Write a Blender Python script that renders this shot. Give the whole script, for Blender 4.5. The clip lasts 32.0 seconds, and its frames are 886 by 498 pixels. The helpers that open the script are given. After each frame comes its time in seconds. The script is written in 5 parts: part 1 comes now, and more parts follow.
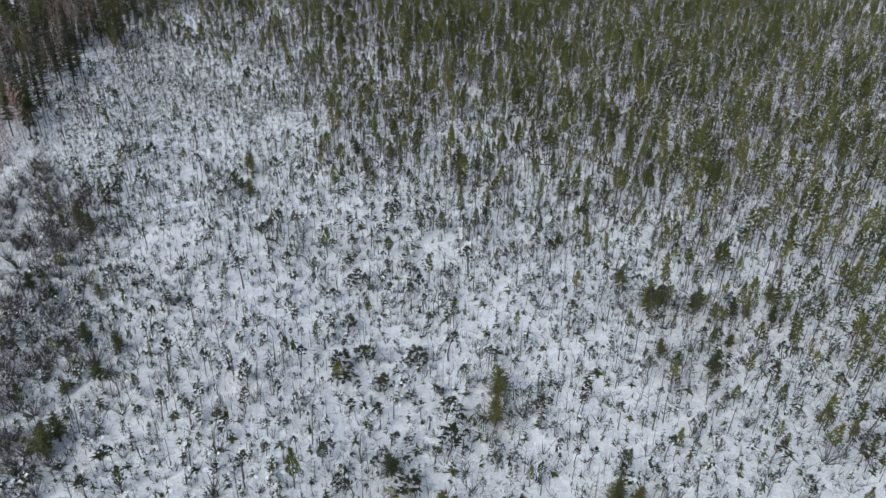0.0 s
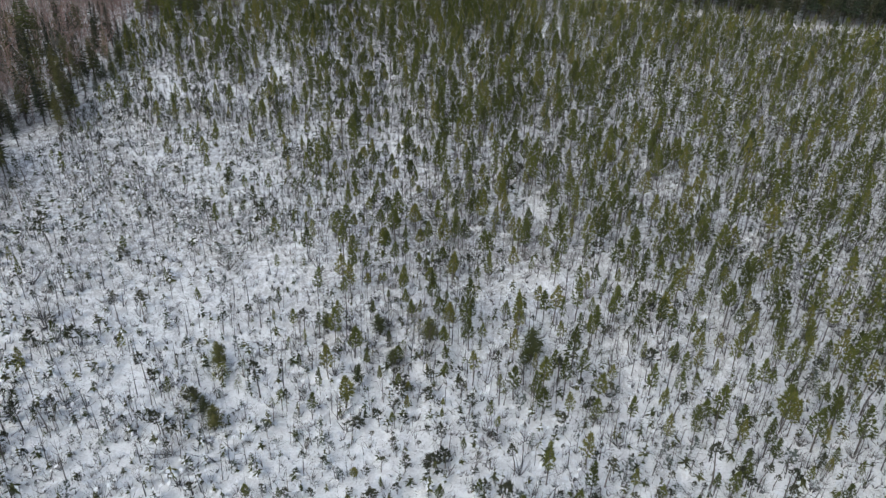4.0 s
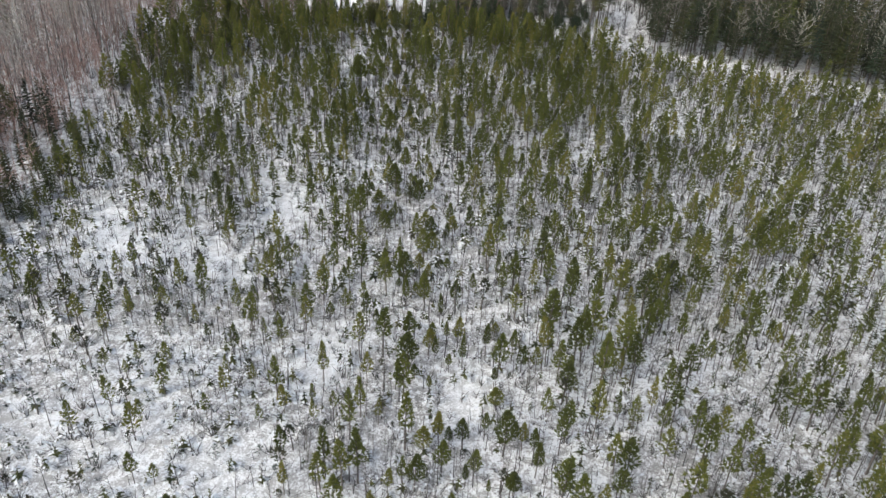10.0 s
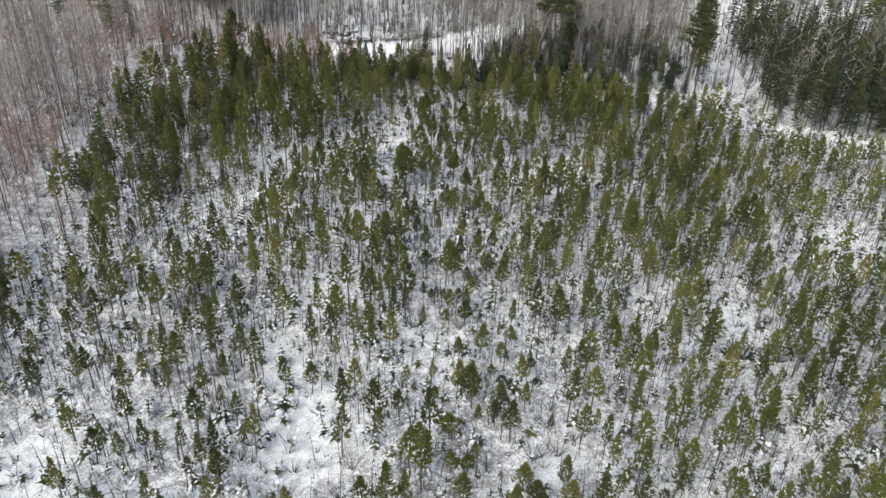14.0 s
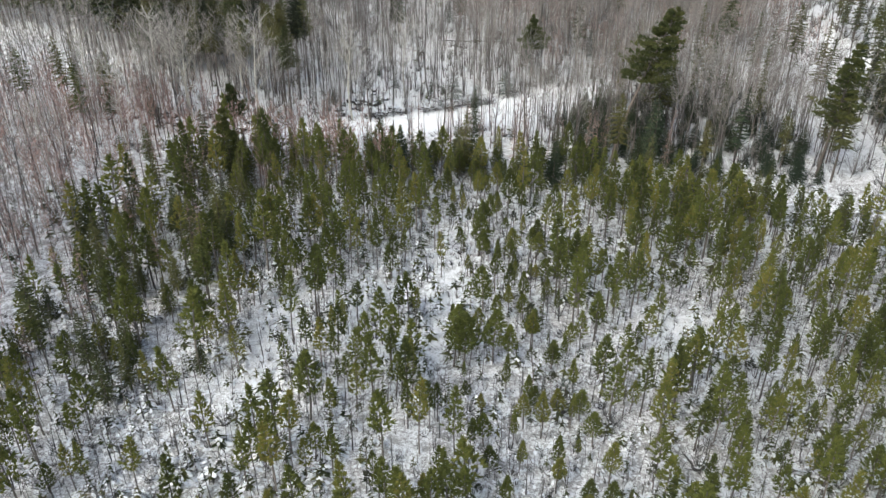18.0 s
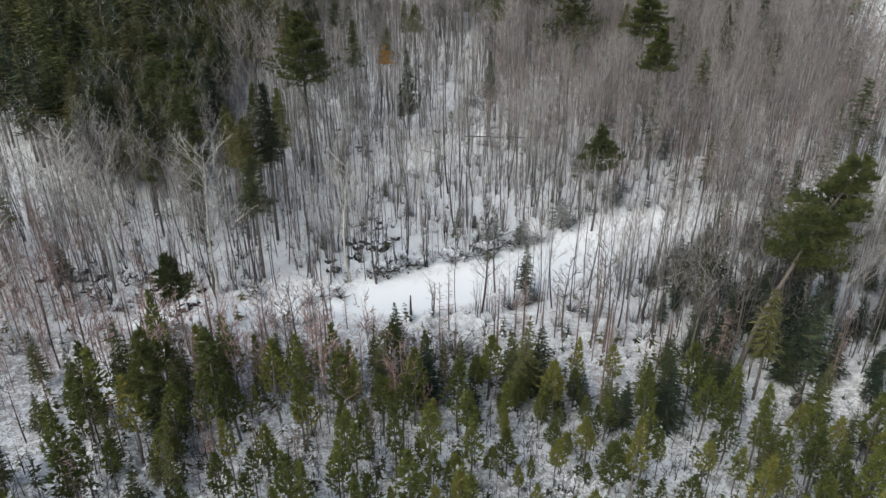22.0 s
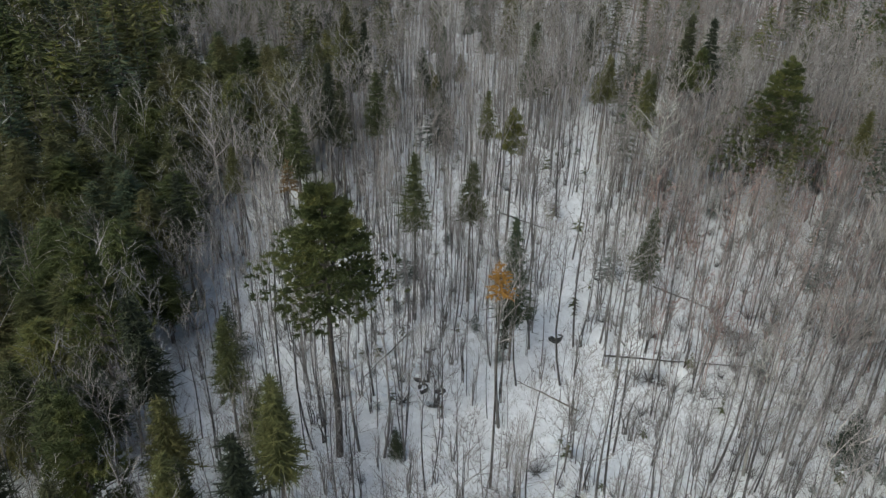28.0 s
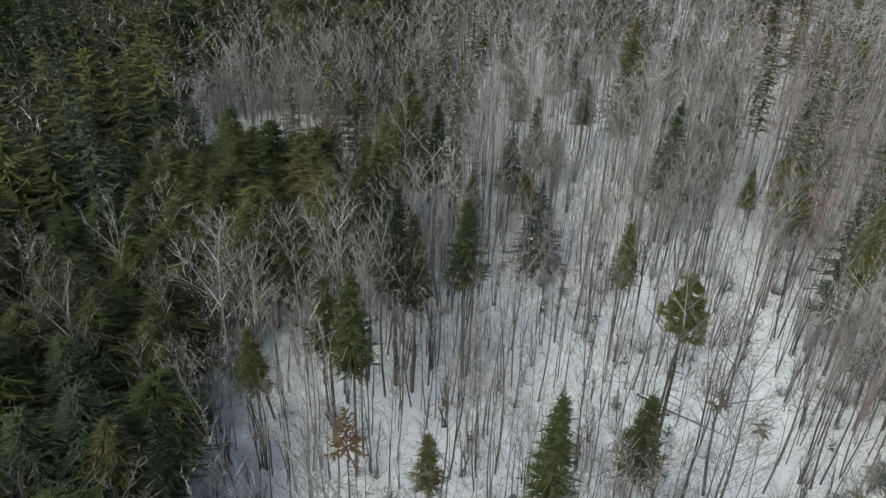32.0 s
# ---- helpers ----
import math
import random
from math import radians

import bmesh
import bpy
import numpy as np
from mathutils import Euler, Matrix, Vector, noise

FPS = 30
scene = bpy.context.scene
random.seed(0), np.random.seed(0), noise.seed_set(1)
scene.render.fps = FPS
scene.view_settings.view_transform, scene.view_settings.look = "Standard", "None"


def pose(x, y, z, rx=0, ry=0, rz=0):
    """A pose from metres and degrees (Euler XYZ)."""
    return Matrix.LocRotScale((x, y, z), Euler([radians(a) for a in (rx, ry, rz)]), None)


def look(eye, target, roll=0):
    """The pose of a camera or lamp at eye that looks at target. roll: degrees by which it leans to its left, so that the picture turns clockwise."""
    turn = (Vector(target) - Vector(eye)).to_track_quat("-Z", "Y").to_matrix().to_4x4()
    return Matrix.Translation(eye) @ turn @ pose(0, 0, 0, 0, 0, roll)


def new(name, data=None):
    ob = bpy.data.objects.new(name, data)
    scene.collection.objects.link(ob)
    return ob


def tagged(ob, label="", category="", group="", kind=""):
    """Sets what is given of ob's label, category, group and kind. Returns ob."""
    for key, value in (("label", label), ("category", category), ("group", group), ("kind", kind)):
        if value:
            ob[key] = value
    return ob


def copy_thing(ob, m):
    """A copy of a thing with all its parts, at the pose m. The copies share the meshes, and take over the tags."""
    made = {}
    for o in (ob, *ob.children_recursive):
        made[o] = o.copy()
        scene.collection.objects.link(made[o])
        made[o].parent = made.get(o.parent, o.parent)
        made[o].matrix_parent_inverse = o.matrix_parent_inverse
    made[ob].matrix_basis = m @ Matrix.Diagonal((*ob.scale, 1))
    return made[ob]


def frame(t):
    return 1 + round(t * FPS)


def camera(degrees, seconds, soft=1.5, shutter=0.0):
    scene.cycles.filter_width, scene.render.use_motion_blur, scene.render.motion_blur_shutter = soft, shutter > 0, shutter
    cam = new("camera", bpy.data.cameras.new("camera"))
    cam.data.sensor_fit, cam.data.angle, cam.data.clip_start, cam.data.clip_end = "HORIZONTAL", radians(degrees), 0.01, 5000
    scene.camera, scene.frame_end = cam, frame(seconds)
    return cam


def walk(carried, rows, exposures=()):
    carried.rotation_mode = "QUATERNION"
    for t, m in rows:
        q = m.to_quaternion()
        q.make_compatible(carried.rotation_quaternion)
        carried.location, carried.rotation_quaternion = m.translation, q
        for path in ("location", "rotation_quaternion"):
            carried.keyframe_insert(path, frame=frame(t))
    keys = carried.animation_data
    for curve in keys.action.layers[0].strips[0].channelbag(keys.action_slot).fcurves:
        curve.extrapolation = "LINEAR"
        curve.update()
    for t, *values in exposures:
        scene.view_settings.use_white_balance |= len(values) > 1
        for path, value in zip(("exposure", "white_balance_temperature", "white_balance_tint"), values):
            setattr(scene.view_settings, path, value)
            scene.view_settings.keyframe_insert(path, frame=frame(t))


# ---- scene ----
cam = camera(60.0, 32.0, soft=1.4)
PATH = [
    (0, (-0.027, -9.711, 54.064), (-0.030, -7.997, 53.034), 2.0),
    (0.5, (-0.912, -3.849, 54.116), (-0.913, -2.135, 53.085), 2.2),
    (1, (-1.773, 2.067, 54.212), (-1.776, 3.782, 53.183), 2.2),
    (1.5, (-2.600, 8.073, 54.320), (-2.608, 9.788, 53.291), 2.1),
    (2, (-3.471, 14.202, 54.417), (-3.485, 15.917, 53.388), 2.0),
    (2.5, (-4.440, 20.451, 54.474), (-4.457, 22.166, 53.444), 2.0),
    (3, (-5.489, 26.787, 54.464), (-5.506, 28.501, 53.434), 2.0),
    (3.5, (-6.489, 33.031, 54.426), (-6.510, 34.744, 53.394), 2.0),
    (5.5, (-10.019, 56.913, 53.933), (-10.047, 58.629, 52.907), 3.1),
    (6, (-10.732, 62.609, 53.822), (-10.767, 64.326, 52.797), 3.2),
    (6.5, (-11.349, 68.021, 53.665), (-11.397, 69.738, 52.641), 2.9),
    (7, (-11.969, 73.150, 53.456), (-12.033, 74.867, 52.431), 2.5),
    (7.5, (-12.645, 78.066, 53.197), (-12.722, 79.781, 52.172), 2.4),
    (8, (-13.423, 82.914, 52.912), (-13.513, 84.629, 51.886), 2.3),
    (8.5, (-14.432, 87.943, 52.621), (-14.529, 89.656, 51.594), 2.3),
    (9, (-15.706, 93.247, 52.341), (-15.806, 94.960, 51.313), 2.5),
    (9.5, (-17.119, 99.061, 52.102), (-17.221, 100.773, 51.073), 2.6),
    (10, (-18.537, 105.150, 51.938), (-18.643, 106.862, 50.909), 2.6),
    (10.5, (-19.991, 111.255, 51.810), (-20.099, 112.968, 50.782), 2.5),
    (11, (-21.458, 117.090, 51.704), (-21.569, 118.803, 50.678), 2.5),
    (11.5, (-22.935, 122.611, 51.596), (-23.049, 124.323, 50.568), 2.5),
    (12, (-24.403, 128.045, 51.500), (-24.524, 129.754, 50.468), 2.6),
    (12.5, (-25.858, 133.570, 51.399), (-25.986, 135.276, 50.364), 2.6),
    (13, (-27.360, 139.109, 51.310), (-27.495, 140.815, 50.276), 2.6),
    (13.5, (-28.953, 144.349, 51.267), (-29.093, 146.056, 50.234), 2.5),
    (14, (-30.462, 149.491, 51.248), (-30.611, 151.198, 50.217), 2.5),
    (14.5, (-31.833, 154.374, 51.153), (-31.995, 156.082, 50.125), 2.4),
    (16.5, (-36.645, 172.934, 49.557), (-36.857, 174.651, 48.554), 0.8),
    (17, (-37.712, 177.850, 49.453), (-37.932, 179.568, 48.453), 0.7),
    (17.5, (-38.587, 183.028, 49.415), (-38.812, 184.748, 48.420), 0.6),
    (18, (-39.290, 188.606, 49.446), (-39.518, 190.327, 48.453), 0.5),
    (18.5, (-39.940, 194.293, 49.535), (-40.169, 196.014, 48.542), 0.5),
    (19, (-40.770, 200.015, 49.708), (-41.000, 201.736, 48.715), 0.6),
    (19.5, (-41.927, 205.818, 49.956), (-42.158, 207.540, 48.966), 0.5),
    (20, (-43.443, 211.699, 50.259), (-43.674, 213.424, 49.274), 0.5),
    (20.5, (-45.201, 217.727, 50.558), (-45.431, 219.456, 49.579), 0.4),
    (21, (-47.051, 223.933, 50.848), (-47.278, 225.664, 49.873), 0.3),
    (21.5, (-48.950, 230.281, 51.060), (-49.176, 232.016, 50.090), 0.1),
    (22, (-50.942, 236.601, 51.213), (-51.164, 238.339, 50.248), 0.0),
    (22.5, (-52.925, 242.892, 51.304), (-53.143, 244.632, 50.342), 0.1),
    (23, (-54.834, 249.125, 51.341), (-55.050, 250.867, 50.382), 0.1),
    (23.5, (-56.641, 255.023, 51.365), (-56.855, 256.766, 50.406), 0.3),
    (24, (-58.390, 260.618, 51.404), (-58.605, 262.360, 50.444), 0.2),
    (24.5, (-60.169, 265.979, 51.442), (-60.380, 267.718, 50.476), 0.2),
    (25, (-61.920, 271.121, 51.441), (-62.130, 272.855, 50.467), 0.5),
    (25.5, (-63.579, 276.143, 51.390), (-63.793, 277.873, 50.409), 0.6),
    (27.5, (-69.874, 296.581, 50.685), (-70.107, 298.298, 49.687), 1.0),
    (28, (-71.413, 301.149, 50.615), (-71.646, 302.865, 49.615), 1.0),
    (28.5, (-73.062, 305.508, 50.562), (-73.297, 307.223, 49.560), 0.9),
    (29, (-74.712, 309.708, 50.486), (-74.953, 311.421, 49.482), 0.9),
    (29.5, (-76.421, 314.027, 50.411), (-76.667, 315.738, 49.405), 1.0),
    (30, (-78.251, 318.414, 50.415), (-78.499, 320.121, 49.402), 1.3),
    (30.5, (-80.081, 322.638, 50.405), (-80.330, 324.344, 49.391), 1.3),
    (31, (-81.748, 326.554, 50.364), (-81.999, 328.260, 49.351), 1.5),
    (31.5, (-83.396, 330.376, 50.309), (-83.650, 332.084, 49.300), 1.6),
    (32, (-85.150, 334.216, 50.268), (-85.407, 335.920, 49.252), 1.8),
]
EXPOSURES = [(0.0, -0.12, 5780, 2), (3.5, -0.06, 5900, 2), (6.0, 0.18, 6200, 3), (8.0, 0.23, 6250, 3), (10.0, 0.36, 6250, 3), (14.0, 0.5, 6250, 2), (18.0, 0.6, 6200, 1), (20.0, 0.56, 6150, 1), (22.0, 0.18, 6050, 1), (23.0, -0.04, 5950, 0), (25.0, 0.07, 5950, -1), (28.0, 0.12, 5980, -2), (32.0, 0.23, 5980, -3)]
walk(cam, [(t, look(eye, aim, roll)) for t, eye, aim, roll in PATH], EXPOSURES)

# ---- world and sun: a bright overcast winter sky ----
world = bpy.data.worlds.new("winter_sky")
scene.world = world
world.use_nodes = True
wn = world.node_tree
sky = wn.nodes.new("ShaderNodeTexSky")
sky.sky_type = "NISHITA"
sky.sun_disc = False
sky.sun_elevation, sky.sun_rotation = radians(42), radians(215)
sky.air_density, sky.dust_density, sky.ozone_density = 0.7, 5.0, 1.0
wn.nodes["Background"].inputs[1].default_value = 0.15
wn.links.new(sky.outputs[0], wn.nodes["Background"].inputs[0])
sun_data = bpy.data.lights.new("sun", "SUN")
sun_data.energy, sun_data.angle, sun_data.color = 0.9, radians(40), (1.0, 0.95, 0.88)
sun = new("sun", sun_data)
# the light comes over the camera's left shoulder
sun.matrix_world = look((0, 0, 0), (math.sin(radians(35)), math.cos(radians(35)), -math.tan(radians(42))))


# ---- materials ----
def material(name, rough=0.8):
    m = bpy.data.materials.new(name)
    m.use_nodes = True
    bsdf = m.node_tree.nodes["Principled BSDF"]
    bsdf.inputs["Roughness"].default_value = rough
    bsdf.inputs["Specular IOR Level"].default_value = 0.25
    return m, m.node_tree, bsdf


def ramp(tree, stops):
    node = tree.nodes.new("ShaderNodeValToRGB")
    while len(node.color_ramp.elements) < len(stops):
        node.color_ramp.elements.new(0.5)
    for el, (at, col) in zip(node.color_ramp.elements, stops):
        el.position, el.color = at, (*col, 1)
    return node


def noise_node(tree, scale, detail=4, rough=0.6, coord="Object"):
    tc = tree.nodes.new("ShaderNodeTexCoord")
    n = tree.nodes.new("ShaderNodeTexNoise")
    n.inputs["Scale"].default_value, n.inputs["Detail"].default_value = scale, detail
    n.inputs["Roughness"].default_value = rough
    tree.links.new(tc.outputs[coord], n.inputs["Vector"])
    return n


def calc(tree, op, a, b):
    n = tree.nodes.new("ShaderNodeMath")
    n.operation = op
    for k, v in enumerate((a, b)):
        if isinstance(v, (int, float)):
            n.inputs[k].default_value = v
        else:
            tree.links.new(v, n.inputs[k])
    return n.outputs[0]


def mixed(tree, fac, a, b):
    n = tree.nodes.new("ShaderNodeMix")
    n.data_type = "RGBA"
    for k, v in ((0, fac), (6, a), (7, b)):
        if isinstance(v, tuple):
            n.inputs[k].default_value = (*v, 1)
        elif isinstance(v, (int, float)):
            n.inputs[k].default_value = v
        else:
            tree.links.new(v, n.inputs[k])
    return n.outputs[2]


def per_tree(tree):
    """A number of each tree: its object's random, shifted by the tint of its mesh."""
    info = tree.nodes.new("ShaderNodeObjectInfo")
    at = tree.nodes.new("ShaderNodeAttribute")
    at.attribute_name = "tint"
    return calc(tree, "FRACT", calc(tree, "ADD", info.outputs["Random"], at.outputs["Fac"]), 0.0)


def foliage(name, stops, through_light=0.25):
    m, t, b = material(name, 0.75)
    col = ramp(t, stops)
    geo = t.nodes.new("ShaderNodeNewGeometry")
    v = calc(t, "ADD", calc(t, "MULTIPLY", per_tree(t), 0.62), calc(t, "MULTIPLY", geo.outputs["Random Per Island"], 0.38))
    t.links.new(v, col.inputs[0])
    t.links.new(col.outputs[0], b.inputs["Base Color"])
    tr = t.nodes.new("ShaderNodeBsdfTranslucent")
    t.links.new(col.outputs[0], tr.inputs[0])
    mix = t.nodes.new("ShaderNodeMixShader")
    mix.inputs[0].default_value = through_light
    t.links.new(b.outputs[0], mix.inputs[1])
    t.links.new(tr.outputs[0], mix.inputs[2])
    t.links.new(mix.outputs[0], t.nodes["Material Output"].inputs[0])
    return m


def bark(name, stops, scale=3.0):
    m, t, b = material(name, 0.9)
    n = noise_node(t, scale, 5, 0.7)
    v = calc(t, "ADD", calc(t, "MULTIPLY", per_tree(t), 0.5), calc(t, "MULTIPLY", n.outputs["Fac"], 0.5))
    col = ramp(t, stops)
    t.links.new(v, col.inputs[0])
    t.links.new(col.outputs[0], b.inputs["Base Color"])
    return m


def snow_material():
    m, t, b = material("snow", 0.65)
    clean = t.nodes.new("ShaderNodeAttribute")
    clean.attribute_name = "clean"
    big = noise_node(t, 0.05, 4, 0.6)
    mid = noise_node(t, 0.9, 6, 0.7)
    fine = noise_node(t, 4.5, 5, 0.75)
    base = ramp(t, [(0.3, (0.89, 0.905, 0.925)), (0.7, (0.945, 0.95, 0.96))])
    t.links.new(big.outputs["Fac"], base.inputs[0])
    # dry grass, heather and litter that come through the thin snow
    raw = calc(t, "ADD", calc(t, "MULTIPLY", mid.outputs["Fac"], 0.55), calc(t, "MULTIPLY", fine.outputs["Fac"], 0.6))
    raw = calc(t, "ADD", raw, calc(t, "MULTIPLY", big.outputs["Fac"], 0.16))
    show = ramp(t, [(0.60, (0, 0, 0)), (0.70, (1, 1, 1))])
    t.links.new(raw, show.inputs[0])
    fac = calc(t, "MULTIPLY", show.outputs[0], calc(t, "SUBTRACT", 1.0, clean.outputs["Fac"]))
    litter = ramp(t, [(0.35, (0.11, 0.10, 0.09)), (0.7, (0.30, 0.28, 0.26))])
    t.links.new(fine.outputs["Color"], litter.inputs[0])
    t.links.new(mixed(t, calc(t, "MULTIPLY", fac, 0.75), base.outputs[0], litter.outputs[0]), b.inputs["Base Color"])
    bump = t.nodes.new("ShaderNodeBump")
    bump.inputs["Strength"].default_value, bump.inputs["Distance"].default_value = 0.5, 0.25
    t.links.new(raw, bump.inputs["Height"])
    t.links.new(bump.outputs[0], b.inputs["Normal"])
    return m


def plain_snow():
    m, t, b = material("settled_snow", 0.65)
    n = noise_node(t, 3.0, 4)
    col = ramp(t, [(0.3, (0.76, 0.785, 0.82)), (0.7, (0.90, 0.915, 0.94))])
    t.links.new(n.outputs["Fac"], col.inputs[0])
    t.links.new(col.outputs[0], b.inputs["Base Color"])
    return m


SNOW = snow_material()
CAP = plain_snow()
PINE = foliage("pine_needles", [(0.0, (0.045, 0.055, 0.021)), (0.35, (0.104, 0.121, 0.033)), (0.7, (0.185, 0.197, 0.050)), (1.0, (0.285, 0.235, 0.066))], 0.34)
SLIM = foliage("young_pine_needles", [(0.0, (0.030, 0.033, 0.023)), (0.5, (0.064, 0.068, 0.042)), (1.0, (0.122, 0.117, 0.070))])
DARK = foliage("spruce_needles", [(0.0, (0.042, 0.052, 0.026)), (0.4, (0.078, 0.088, 0.035)), (0.75, (0.118, 0.122, 0.044)), (1.0, (0.165, 0.145, 0.052))], 0.15)
WHITE_PINE = foliage("white_pine_needles", [(0.0, (0.042, 0.052, 0.021)), (0.5, (0.078, 0.091, 0.030)), (0.85, (0.125, 0.130, 0.040)), (1.0, (0.19, 0.16, 0.045))], 0.2)
OLIVE = foliage("old_pine_needles", [(0.0, (0.052, 0.058, 0.026)), (0.5, (0.090, 0.095, 0.036)), (1.0, (0.145, 0.13, 0.048))], 0.2)
STAND = foliage("stand_needles", [(0.0, (0.034, 0.050, 0.032)), (0.25, (0.060, 0.080, 0.046)), (0.5, (0.084, 0.086, 0.038)), (0.8, (0.115, 0.112, 0.044)), (1.0, (0.135, 0.102, 0.055))], 0.18)
FROSTED_NEEDLES = foliage("frosted_needles", [(0.0, (0.075, 0.09, 0.075)), (0.5, (0.13, 0.15, 0.13)), (0.8, (0.22, 0.24, 0.225)), (1.0, (0.45, 0.47, 0.47))], 0.1)
FIR = foliage("fir_needles", [(0.0, (0.022, 0.036, 0.024)), (0.5, (0.042, 0.058, 0.034)), (0.85, (0.066, 0.078, 0.038)), (1.0, (0.10, 0.095, 0.042))], 0.12)
# darker spruce needles: cloud shade over the far forest is put into their colour
SHADED_SPRUCE = foliage("shaded_spruce_needles", [(0.0, (0.022, 0.028, 0.018)), (0.5, (0.042, 0.049, 0.026)), (1.0, (0.080, 0.076, 0.034))], 0.1)
ORANGE = foliage("orange_needles", [(0.0, (0.20, 0.105, 0.03)), (1.0, (0.36, 0.19, 0.04))], 0.25)
RUST = foliage("withered_needles", [(0.0, (0.085, 0.060, 0.036)), (0.6, (0.135, 0.092, 0.048)), (1.0, (0.22, 0.135, 0.052))], 0.2)
DARK_BARK = bark("conifer_bark", [(0.2, (0.055, 0.048, 0.042)), (0.8, (0.17, 0.145, 0.125))])
PINE_BARK = bark("pine_bark", [(0.2, (0.085, 0.075, 0.066)), (0.8, (0.22, 0.195, 0.175))])
GREY_BARK = bark("hardwood_bark", [(0.2, (0.045, 0.041, 0.038)), (0.55, (0.105, 0.097, 0.091)), (0.9, (0.29, 0.272, 0.258))])
TWIG = bark("hardwood_twigs", [(0.2, (0.165, 0.149, 0.138)), (0.55, (0.275, 0.254, 0.238)), (0.9, (0.44, 0.415, 0.39))])
PALE_BARK = bark("aspen_bark", [(0.2, (0.30, 0.285, 0.25)), (0.8, (0.56, 0.54, 0.49))])
BROWN_TWIG = bark("thicket_twigs", [(0.2, (0.215, 0.142, 0.122)), (0.8, (0.44, 0.315, 0.283))])
DEAD_TWIG = bark("dry_brush", [(0.2, (0.052, 0.049, 0.047)), (0.8, (0.16, 0.148, 0.138))])
ROCK = bark("wet_rock", [(0.2, (0.015, 0.015, 0.016)), (0.8, (0.06, 0.058, 0.056))], 2.0)

# ---- the lie of the land: plan units of 1 m eastward and 1.2 m northward ----
LONG, TALL = 1.2, 0.92
TRAIL = [(-112, 253), (-97, 255), (-86, 258.5), (-77, 261), (-70, 262), (-64, 264), (-57, 267.5), (-49, 271.5), (-43, 276), (-37, 279.5), (-31, 281.5), (-22, 285), (-8, 290), (30, 300)]
DITCH = [(-27, 249), (-16, 248.2), (-6, 245), (4, 242.5), (12, 239.5), (26, 237), (41, 231.5), (72, 218), (96, 213), (150, 203)]
LANE = [(-72, 291), (-69, 303), (-67, 313), (-66, 324), (-65, 343), (-59, 360), (-47, 396)]


def away(line, x, y):
    """Distance from a line of points, for arrays."""
    best = np.full(np.shape(x), 1e9)
    for (ax, ay), (bx, by) in zip(line, line[1:]):
        dx, dy = bx - ax, by - ay
        u = np.clip(((x - ax) * dx + (y - ay) * dy) / (dx * dx + dy * dy), 0, 1)
        best = np.minimum(best, np.hypot(x - ax - u * dx, y - ay - u * dy))
    return best


def trail_half(x):
    return np.interp(x, [-112, -92, -80, -70, -64, -57, -49, -43, -37, -31, -22, 30], [0.4, 1.2, 2.0, 2.8, 3.3, 3.5, 4.4, 4.9, 4.7, 3.2, 1.4, 1.4])


def rise(y):
    """The slope that climbs beyond the trail."""
    return np.interp(y, [279, 292, 302, 312.5, 325, 367, 433, 833], [0, 1.5, 3.2, 5.2, 7.5, 14, 24, 80])


def height(x, y):
    """The ground's height."""
    x, y = np.asarray(x, float), np.asarray(y, float)
    z = 0.35 * np.sin(x * 0.061 + 1.3) * np.cos(y * 0.047) + 0.22 * np.sin(x * 0.15 + y * 0.11) + 0.12 * np.cos(x * 0.31 - y * 0.27)
    z = z + 0.05 * np.sin(x * 1.1 + 2 * np.sin(y * 0.7)) + 0.05 * np.cos(y * 1.3 + 1.5 * np.sin(x * 0.8))
    t = np.clip(1 - away(TRAIL, x, y) / (trail_half(x) + 1.5), 0, 1)
    d = np.clip(1 - away(DITCH, x, y) / 1.6, 0, 1)
    return rise(y) + z * (1 - 0.6 * t) - 0.25 * t - 0.9 * d * d * (3 - 2 * d)


def steps(lo, hi, step, reach):
    inner = list(np.arange(lo, hi + step / 2, step))
    a, b, g = inner[0], inner[-1], step
    while b < hi + reach:
        g *= 1.35
        inner.append(b + g)
        inner.insert(0, a - g)
        a, b = a - g, b + g
    return np.array(inner)


def mesh_of(name, verts, faces, mats, mat_index=None, tint=None, smooth=False):
    me = bpy.data.meshes.new(name)
    verts, faces = np.asarray(verts, np.float32), np.asarray(faces, np.int32)
    k = faces.shape[1]
    me.vertices.add(len(verts))
    me.vertices.foreach_set("co", verts.ravel())
    me.loops.add(faces.size)
    me.loops.foreach_set("vertex_index", faces.ravel())
    me.polygons.add(len(faces))
    me.polygons.foreach_set("loop_start", np.arange(0, faces.size, k, dtype=np.int32))
    me.polygons.foreach_set("loop_total", np.full(len(faces), k, np.int32))
    for m in mats:
        me.materials.append(m)
    if mat_index is not None:
        me.polygons.foreach_set("material_index", np.asarray(mat_index, np.int32))
    if smooth:
        me.polygons.foreach_set("use_smooth", np.ones(len(faces), bool))
    me.update(calc_edges=True)
    if tint is not None:
        at = me.attributes.new("tint", "FLOAT", "POINT")
        at.data.foreach_set("value", np.asarray(tint, np.float32))
    return me


